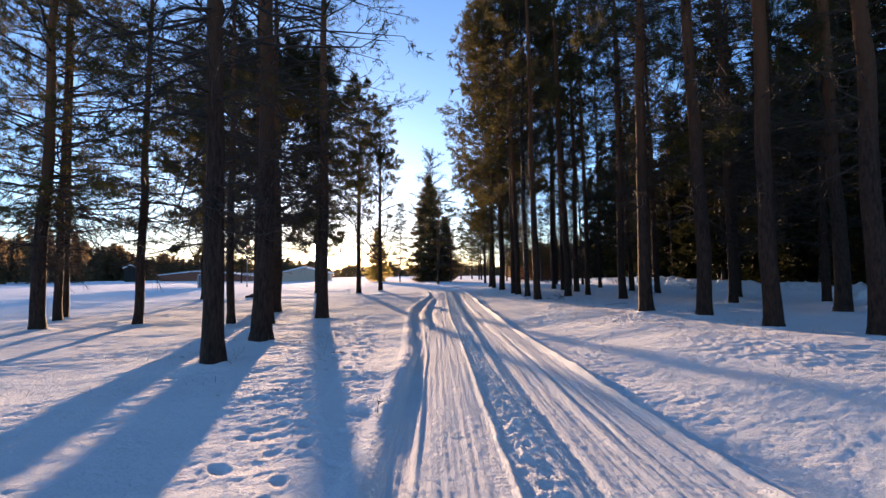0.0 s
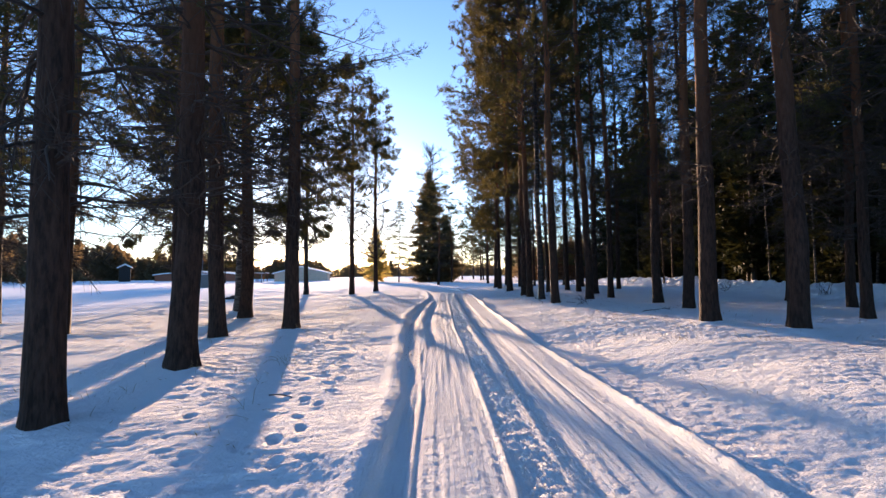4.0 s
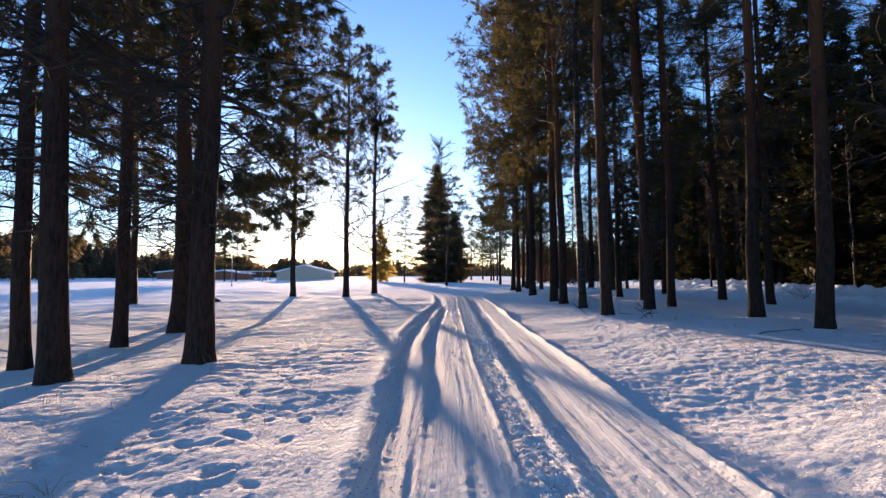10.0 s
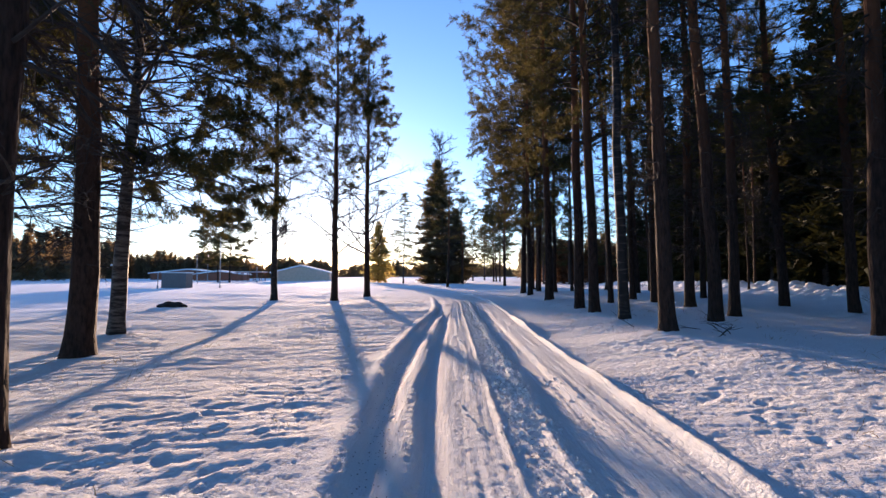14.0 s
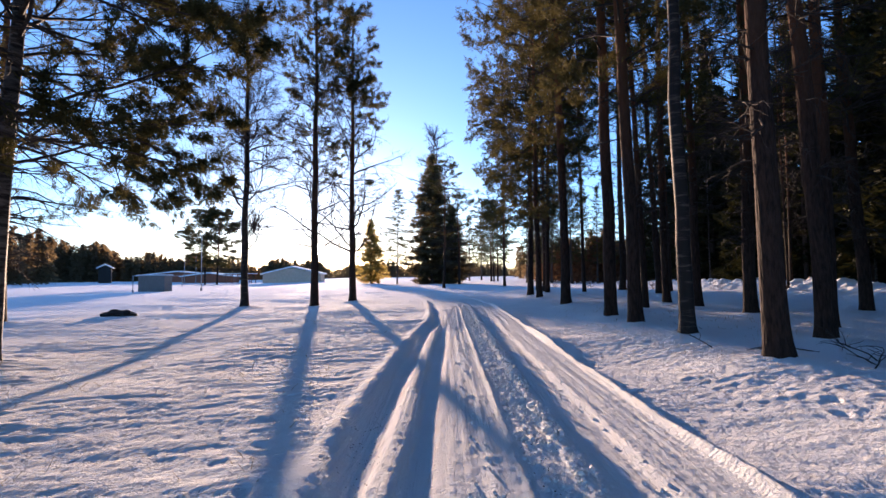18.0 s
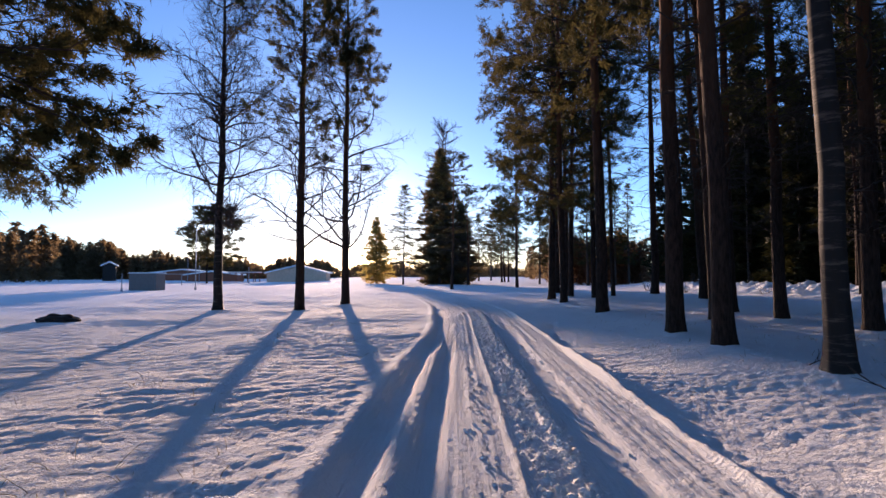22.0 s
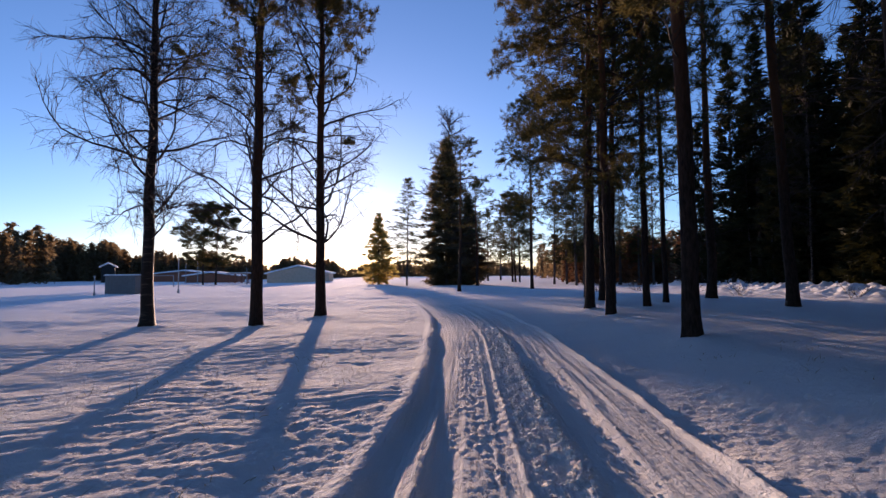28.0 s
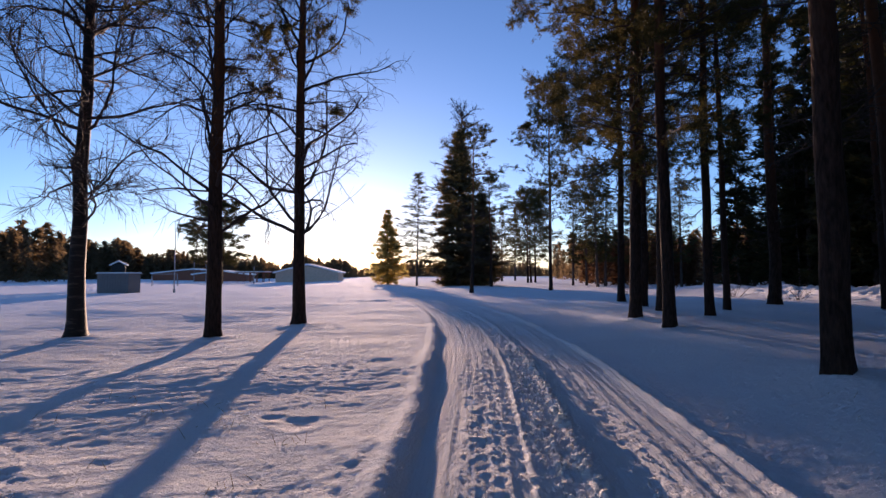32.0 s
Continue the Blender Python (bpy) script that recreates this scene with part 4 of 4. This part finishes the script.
# ---- spruces ----
big_spruce = make_spruce(71, 19.5, 0.4, 3.7, 0.4, 46, 2.3, 0.5, 0.06, LIT_NEEDLES)
big_spruce.matrix_basis = pose(-3.1, 94, 0.1, 0, 0, 0) @ Matrix.Diagonal((1.3, 1.3, 1, 1))
tagged(big_spruce, "large dark conical spruce beside the bend", "spruce tree")
copy_thing(big_spruce, pose(-0.6, 98, 0.1, 0, 0, 70)).matrix_basis = pose(-0.2, 97, 0.1, 0, 0, 70) @ Matrix.Diagonal((1.1, 1.1, 0.62, 1))
little = make_spruce(72, 10.8, 0.24, 2.7, 0.5, 40, 2.2, 0.34, 0.045, BACKLIT_NEEDLES)
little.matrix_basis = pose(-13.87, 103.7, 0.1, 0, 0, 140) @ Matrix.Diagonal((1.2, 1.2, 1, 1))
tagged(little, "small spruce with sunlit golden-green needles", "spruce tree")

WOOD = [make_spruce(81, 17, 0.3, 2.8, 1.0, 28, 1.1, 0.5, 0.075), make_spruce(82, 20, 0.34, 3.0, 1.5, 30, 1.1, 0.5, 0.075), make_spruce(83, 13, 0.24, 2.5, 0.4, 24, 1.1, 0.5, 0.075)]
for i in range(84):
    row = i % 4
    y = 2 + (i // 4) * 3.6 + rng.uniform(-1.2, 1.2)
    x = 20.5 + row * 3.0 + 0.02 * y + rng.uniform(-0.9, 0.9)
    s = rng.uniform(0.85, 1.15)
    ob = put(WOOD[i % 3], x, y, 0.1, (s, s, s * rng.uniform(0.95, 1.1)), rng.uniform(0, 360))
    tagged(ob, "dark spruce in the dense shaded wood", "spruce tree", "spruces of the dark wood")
for w in WOOD + [p for g in PINES.values() for p in g]:
    for o in (*w.children_recursive, w):
        bpy.data.objects.remove(o)

sapling = make_birch(64, 11, 0.13, 2.0, 1.3, 16, side_n=4, twig_n=3)
tagged(sapling, "thin bare birch stem before the dark wood", "birch tree", "thin stems at the edge of the wood")
sapling.matrix_basis = pose(18.9, 30.0, 0.4)
for i in range(15):
    y = 12 + 3.9 * i + rng.uniform(-1.3, 1.3)
    put(sapling, 19.4 + 0.02 * y + rng.uniform(-0.6, 1.2), y, 0.3, (1, 1, rng.uniform(0.7, 1.2)), rng.uniform(0, 360), (rng.normal(0, 2), rng.normal(0, 2)))

# ---- the far woods ----


def far_wood(name, places, label, mat=None):
    r = np.random.default_rng(91)
    vs = []
    for x, y, z, h in places:
        n = 240
        s = r.uniform(0, 1, n)
        a = r.uniform(0, 6.28, n)
        rad = h * 0.115 * (1 - s) ** 0.7 * r.uniform(0.3, 1.1, n)
        c = np.column_stack([x + rad * np.cos(a), y + rad * np.sin(a), z + h * (0.06 + 0.92 * s)])
        d = np.column_stack([np.cos(a), np.sin(a), np.full(n, -0.3)])
        vs.append(blades(c, d, 1, h * 0.10, h * 0.026, 0.5, r)[0])
    v = np.concatenate(vs)
    ob = new(name, mesh_from(name, v, np.arange(len(v)).reshape(-1, 3), mat or HAZY_WOOD))
    return tagged(ob, label, "forest", kind="stuff")


r9 = np.random.default_rng(5)
spots = []
for i in range(1150):
    a = radians(-64 + 80 * (i + r9.uniform(0, 1)) / 1150)
    left = float(smooth(np.array((-a - radians(20)) / 0.45)))
    d = r9.uniform(250, 300) * (1.4 - 0.4 * float(smooth(np.array((-a - radians(12)) / 0.1))))
    h = r9.uniform(0.75, 1.1) * (9.5 + 8.5 * left + 1.2 * math.sin(a * 37) + 1.5 * math.sin(a * 90))
    spots.append((d * math.sin(a), 20 + d * math.cos(a), -0.8, h))
for i in range(70):
    spots.append((r9.uniform(-150, -110), r9.uniform(120, 160), -0.5, r9.uniform(10, 17)))
far_wood("far_wood", spots, "distant dark forest edge across the snowy field")
spots = []
for i in range(190):
    x = r9.uniform(18, 75)
    y = r9.uniform(125, 190) - 0.5 * (x - 8)
    spots.append((x, y, 0.0, r9.uniform(5, 11)))
far_wood("far_wood", spots, "distant mixed forest behind the pines")

spots = []
for i in range(70):
    spots.append((r9.uniform(15, 33), r9.uniform(88, 116), 0.0, r9.uniform(3.5, 7.5)))
far_wood("thicket", spots, "red-brown leafless thicket at the edge of the wood", BROWN)

# ---- buildings and posts on the field ----


def house(x, y, w, d, wall_h, ridge_h, turn, wall_mat, label):
    root = new("house")
    root.matrix_basis = pose(x, y, at(x, y) - 0.1, 0, 0, turn)
    bm = bmesh.new()
    prof = [(-w / 2, 0), (w / 2, 0), (w / 2, wall_h), (0, ridge_h - 0.15), (-w / 2, wall_h)]
    fr = [bm.verts.new((a, -d / 2, b)) for a, b in prof]
    bk = [bm.verts.new((a, d / 2, b)) for a, b in prof]
    bm.faces.new(fr)
    bm.faces.new(bk[::-1])
    for i in range(5):
        bm.faces.new((fr[i], bk[i], bk[(i + 1) % 5], fr[(i + 1) % 5]))
    bmesh.ops.recalc_face_normals(bm, faces=bm.faces)
    part("wall", bm, wall_mat, root)
    for sgn in (-1, 1):
        bm = bmesh.new()
        pts = [(0, ridge_h), (sgn * (w / 2 + 0.6), wall_h - 0.2), (sgn * (w / 2 + 0.6), wall_h + 0.12), (0, ridge_h + 0.35)]
        a = [bm.verts.new((p, -d / 2 - 0.5, q)) for p, q in pts]
        b = [bm.verts.new((p, d / 2 + 0.5, q)) for p, q in pts]
        bm.faces.new(a)
        bm.faces.new(b[::-1])
        for i in range(4):
            bm.faces.new((a[i], b[i], b[(i + 1) % 4], a[(i + 1) % 4]))
        bmesh.ops.recalc_face_normals(bm, faces=bm.faces)
        part("roof", bm, SNOW, root, "snow-covered roof")
    return tagged(root, label, "house")


house(-41.6, 152, 14.5, 9, 2.4, 4.1, 8, PLASTER, "low house with snowy gable roof in the sun haze")
house(-92, 190, 24, 8, 2.4, 3.6, 12, RED_BOARD, "long low distant building with snowy roof")
house(-70, 165, 14, 6, 2.0, 2.8, 5, RED_BOARD, "low distant shed with snowy roof")

house(-110, 178, 3.4, 3.4, 4.9, 5.9, 30, DARK, "narrow distant cabin with a white snowy roof")

shed = new("shed")
shed.matrix_basis = pose(-35.6, 77.6, at(-35.6, 77.6) - 0.1, 0, 0, 4)
for i in range(12):
    part("board", box_bm(0.235, 0.03, 1.95, (-1.375 + i * 0.25, -1.0, 0.97), 0.004), BOARD, shed)
part("body", box_bm(2.95, 1.95, 1.9, (0, 0.02, 0.95), 0.02), BOARD, shed)
part("roof", box_bm(3.2, 2.3, 0.06, (0, 0, 1.98), 0.01), METAL, shed)
part("snow_cap", box_bm(3.1, 2.2, 0.10, (0, 0, 2.06), 0.04), SNOW, shed, "thin snow on the roof")
tagged(shed, "small grey boarded shed standing in the snowy field", "shed")


def pole(x, y, h, r0, r1, name, label, cat):
    root = new(name)
    root.matrix_basis = pose(x, y, at(x, y) - 0.1)
    part("shaft", cyl_bm(r0, r1, h), METAL, root, smooth=True)
    part("base", cyl_bm(r0 * 2.2, r0 * 1.9, 0.45, seg=10), METAL, root)
    part("cap", cyl_bm(r1 * 2, r1 * 1.2, 0.08, (0, 0, h), 10), METAL, root)
    return tagged(root, label, cat)


pole(-30.5, 78.4, 7.0, 0.06, 0.03, "flagpole", "tall thin white flagpole in the snow", "flagpole")
pole(-35.2, 72.6, 1.9, 0.05, 0.045, "post", "short dark post in the snow", "post")
pole(-45.4, 129.0, 3.4, 0.09, 0.08, "post", "thin post standing in the snowy field", "post")
pole(-70, 150, 7.5, 0.08, 0.05, "flagpole", "distant pale flagpole by the low sheds", "flagpole")
pole(-67, 150, 7.5, 0.08, 0.05, "flagpole", "distant pale flagpole by the low sheds", "flagpole")

shelter = new("shelter")
shelter.matrix_basis = pose(-55.5, 151, at(-55.5, 151) - 0.1, 0, 0, 4)
for i in range(5):
    for yy in (-1.8, 1.8):
        part("post", box_bm(0.16, 0.16, 2.3, (-3.2 + 1.6 * i, yy, 1.15), 0.01), RED_BOARD, shelter)
part("roof", box_bm(7.4, 4.6, 0.14, (0, 0, 2.37), 0.02), RED_BOARD, shelter)
part("snow_cap", box_bm(7.3, 4.5, 0.22, (0, 0, 2.55), 0.08), SNOW, shelter, "thick snow on the roof")
tagged(shelter, "open wooden shelter with posts and snowy roof", "shelter")

goal = new("goal_frame")
goal.matrix_basis = pose(-50.5, 108, at(-50.5, 108) - 0.1, 0, 0, 25)
for xx in (-1.8, 1.8):
    part("upright", cyl_bm(0.05, 0.05, 2.0, (xx, 0, 0)), METAL, goal, smooth=True)
    bm = cyl_bm(0.03, 0.03, 2.3)
    bmesh.ops.rotate(bm, cent=(0, 0, 0), matrix=Matrix.Rotation(radians(-32), 3, "X"), verts=bm.verts)
    bmesh.ops.translate(bm, vec=(xx, -1.22, 0.03), verts=bm.verts)
    bmesh.ops.rotate(bm, cent=(xx, 0, 0), matrix=Matrix.Rotation(radians(180), 3, "Z"), verts=bm.verts)
    part("brace", bm, METAL, goal, smooth=True)
part("crossbar", box_bm(3.7, 0.09, 0.09, (0, 0, 2.0), 0.02), METAL, goal)
tagged(goal, "grey metal goal frame standing in the snowy field", "goal")

# dark mound beside the field
bm = bmesh.new()
bmesh.ops.create_icosphere(bm, subdivisions=4, radius=1)
for v in bm.verts:
    n = noise.noise(v.co * 2.2) * 0.25 + noise.noise(v.co * 6) * 0.08
    v.co = Vector((v.co.x * 0.72 * (1 + n), v.co.y * 0.4 * (1 + n), max(-0.3, v.co.z * 0.27 * (1 + n))))
me = bpy.data.meshes.new("mound")
bm.to_mesh(me)
bm.free()
me.materials.append(DARK)
mound = new("mound", me)
mound.matrix_basis = pose(-14.2, 38.0, at(-14.2, 38.0) - 0.02)
tagged(mound, "dark low heap of soil sticking out of snow", "mound")


# ---- dry grass, sticks and shrubs that stick out of the snow ----


def grass_tuft(x, y, n, height, spread, seed):
    r = np.random.default_rng(seed)
    st = np.column_stack([r.normal(0, spread, n), r.normal(0, spread, n), np.full(n, -0.04)])
    g = limbs(st, r.uniform(0, 6.28, n), r.uniform(0.6, 1.5, n), r.uniform(0.4, 1.1, n) * height, r.uniform(0.3, 2.0, n), 5, r, 0.12)
    v, q = tubes((g, np.tile([[0.003, 0.0028, 0.0024, 0.002, 0.001]], (n, 1))), 3)
    ob = new("grass_tuft", mesh_from("grass_tuft", v, q, GRASS))
    ob.matrix_basis = pose(x, y, float(relief(np.array(x), np.array(y))))
    return tagged(ob, "dry yellow grass tuft sticking out of snow", "grass", "dry grass tufts", "stuff")


for i, (x, y, n, h, sp) in enumerate([(-3.93, 17.0, 46, 0.34, 0.12), (-5.35, 15.95, 30, 0.3, 0.1), (-3.62, 8.4, 24, 0.25, 0.1), (-4.0, 11.6, 26, 0.3, 0.1), (-2.9, 12.6, 8, 0.35, 0.15), (-2.35, 9.2, 7, 0.4, 0.14),
                                      (-4.6, 20.5, 12, 0.25, 0.2), (-5.4, 24.0, 10, 0.3, 0.2), (-3.2, 24.4, 12, 0.3, 0.2), (-4.4, 27.5, 12, 0.3, 0.25), (-2.9, 29.5, 9, 0.25, 0.2), (-3.0, 35.0, 8, 0.25, 0.15),
                                      (4.6, 13.4, 14, 0.22, 0.25), (5.0, 17.8, 16, 0.22, 0.3), (4.4, 20.6, 12, 0.22, 0.25), (6.3, 21.5, 14, 0.25, 0.3), (9.5, 16.0, 14, 0.3, 0.3)]):
    grass_tuft(x, y, n, h, sp, 200 + i)


def stick(x, y, length, turn, rise, seed, name="stick", label="bare broken twig lying on the snow", forks=4, cat="stick"):
    r = np.random.default_rng(seed)
    main = limbs(np.zeros((1, 3)), [turn], [rise], [length], [rise * 0.6], 7, r, 0.12)
    v, q = tubes((main, np.linspace(1, 0.35, 7)[None] * (0.004 + 0.008 * length)), 5)
    ob = new(name, mesh_from(name, v, q, TWIG, True))
    ob.matrix_basis = pose(x, y, float(relief(np.array(x), np.array(y))) + 0.012)
    if forks:
        p, d = along(np.repeat(main, forks, 0), r.uniform(0.2, 0.95, forks))
        f = limbs(p, np.arctan2(d[:, 1], d[:, 0]) + r.choice([-1, 1], forks) * r.uniform(0.4, 0.9, forks), d[:, 2] + r.normal(0.1, 0.25, forks), length * r.uniform(0.2, 0.5, forks), np.full(forks, 0.2), 5, r, 0.12)
        for line in f:
            v, q = tubes((line[None], np.linspace(1, 0.4, 5)[None] * (0.003 + 0.004 * length)), 4)
            child("twig", mesh_from("twig", v, q, TWIG, True), ob)
    return tagged(ob, label, cat)


stick(-2.2, 9.85, 0.5, 0.5, 0.12, 301)
stick(-0.75, 5.6, 0.22, 1.9, 0.9, 302)
stick(-2.2, 6.6, 0.18, 0.2, 0.05, 303, forks=1)
stick(4.1, 25.9, 0.7, 2.3, 0.3, 304)
for i in range(5):
    stick(5.0 + 0.3 * (i % 3), 23.6 + 0.35 * i, 0.9, 0.6 + 0.5 * i, 0.12, 310 + i, "fallen_branch", "dark dead pine branch lying in shaded snow", 7, "branch")
stick(4.3, 27.9, 0.5, -0.9, 0.7, 320)
stick(6.2, 20.1, 0.8, 0.4, 0.1, 321, "fallen_branch", "dark dead pine branch lying in shaded snow", 7, "branch")


def shrub(x, y, n, h, seed):
    r = np.random.default_rng(seed)
    g = limbs(np.column_stack([r.normal(0, 0.12, n), r.normal(0, 0.12, n), np.full(n, -0.1)]), r.uniform(0, 6.28, n), r.uniform(0.7, 1.4, n), h * r.uniform(0.5, 1.1, n), r.uniform(0, 0.5, n), 6, r, 0.1)
    p, d = along(np.repeat(g, 5, 0), r.uniform(0.3, 1, n * 5))
    t = limbs(p, r.uniform(0, 6.28, n * 5), r.uniform(0.3, 1.2, n * 5), h * r.uniform(0.15, 0.4, n * 5), np.zeros(n * 5), 4, r, 0.1)
    v, q = join([tubes((g, np.linspace(1, 0.3, 6)[None] * np.full((n, 1), 0.011)), 4), tubes((t, np.tile([[0.005, 0.004, 0.003, 0.002]], (n * 5, 1))), 3)])
    ob = new("shrub", mesh_from("shrub", v, q, BIRCH_TWIG))
    ob.matrix_basis = pose(x, y, float(relief(np.array(x), np.array(y))))
    return tagged(ob, "small leafless shrub growing from the snow bank", "shrub", "bare shrubs")


for i, (x, y, n, h) in enumerate([(15.0, 56.0, 14, 1.3), (13.9, 60.0, 12, 1.5), (16.2, 49.0, 10, 1.0), (9.5, 66.0, 12, 1.2), (15.8, 33.0, 10, 1.0), (16.4, 26.0, 9, 0.9), (14.0, 70.0, 16, 1.6)]):
    shrub(x, y, n, h, 400 + i)

r8 = np.random.default_rng(44)
n = 1500
sx = np.where(r8.uniform(0, 1, n) < 0.55, r8.uniform(3.0, 8.5, n), r8.uniform(-7.0, -1.9, n))
sy = r8.uniform(6, 36, n)
thick = vnoise(sx / 1.7, sy / 1.7, 41) + r8.uniform(-0.25, 0.25, n) > 0.02
sx, sy = sx[thick], sy[thick]
sx, sy = np.repeat(sx, 3) + r8.normal(0, 0.06, len(sx) * 3), np.repeat(sy, 3) + r8.normal(0, 0.06, len(sy) * 3)
n = len(sx)
g = limbs(np.column_stack([sx, sy, relief(sx, sy) - 0.03]), r8.uniform(0, 6.28, n), r8.uniform(0.5, 1.5, n), r8.uniform(0.06, 0.16, n), r8.uniform(0, 1.2, n), 3, r8, 0.1)
v, q = tubes((g, np.tile([[0.0035, 0.003, 0.0015]], (n, 1))), 3)
tagged(new("grass_stubble", mesh_from("grass_stubble", v, q, GRASS)), "sparse dry grass tips poking through snow", "grass", kind="stuff")

r7 = np.random.default_rng(77)


def lumps(name, px, py, size, mat, label, cat, sink=0.3):
    """Many small irregular lumps lying on the snow, in one mesh."""
    t = (1 + 5 ** 0.5) / 2
    ico = np.array([(-1, t, 0), (1, t, 0), (-1, -t, 0), (1, -t, 0), (0, -1, t), (0, 1, t), (0, -1, -t), (0, 1, -t), (t, 0, -1), (t, 0, 1), (-t, 0, -1), (-t, 0, 1)]) / 1.9
    tri = np.array([(0, 11, 5), (0, 5, 1), (0, 1, 7), (0, 7, 10), (0, 10, 11), (1, 5, 9), (5, 11, 4), (11, 10, 2), (10, 7, 6), (7, 1, 8), (3, 9, 4), (3, 4, 2), (3, 2, 6), (3, 6, 8), (3, 8, 9), (4, 9, 5), (2, 4, 11), (6, 2, 10), (8, 6, 7), (9, 8, 1)])
    n = len(px)
    v = ico[None] * size[:, None, None] * r7.uniform(0.65, 1.3, (n, 12, 1)) * r7.uniform(0.7, 1.25, (n, 1, 3))
    v = v + np.column_stack([px, py, relief(px, py) + size * (0.6 - sink)])[:, None, :]
    f = (tri[None] + 12 * np.arange(n)[:, None, None]).reshape(-1, 3)
    return tagged(new(name, mesh_from(name, v, f, mat, True)), label, cat, kind="stuff")


n = 3600
cy = r7.uniform(3, 38, n)
pick = r7.uniform(0, 1, n)
mid = following(cy, MID_Y, MID_X, 0)
cx = np.where(pick < 0.6, mid + 0.20 + r7.normal(0, 0.10, n), mid + 0.48 + r7.normal(0, 0.09, n))
lumps("snow_clods", cx, cy, r7.uniform(0.005, 0.013, n) * np.where((pick < 0.9) & (r7.uniform(0, 1, n) < 0.12), 1.9, 1.0), PACKED_SNOW, "loose white snow clods along the wheel tracks", "snow clods")
n = 1700
cy = 40 - 22 * r7.uniform(0, 1, n) ** 1.4
pick = r7.uniform(0, 1, n)
mid = following(cy, MID_Y, MID_X, 0)
cx = mid + np.where(pick < 0.35, 0.20, np.where(pick < 0.75, 0.43, np.where(pick < 0.9, -0.25, 0.95))) + r7.normal(0, 0.07, n)
lumps("snow_clods", cx, cy, r7.uniform(0.010, 0.036, n) * np.where(np.abs(cx - mid - 0.3) < 0.25, 1.2, 0.7), PACKED_SNOW, "loose broken snow clods heaped along the wheel ridges", "snow clods", 0.45)
gy2 = r7.uniform(12, 23, 900)
gx2 = np.where(r7.uniform(0, 1, 900) < 0.6, following(gy2, LEFT_Y, LEFT_X, 0) + 0.22 + r7.normal(0, 0.10, 900), following(gy2, MID_Y, MID_X, 0) + 0.20 + r7.normal(0, 0.07, 900))
lumps("grit", gx2, gy2, r7.uniform(0.003, 0.007, 900), DARK, "dark grit and soil crumbs in the wheel troughs", "grit", 0.75)
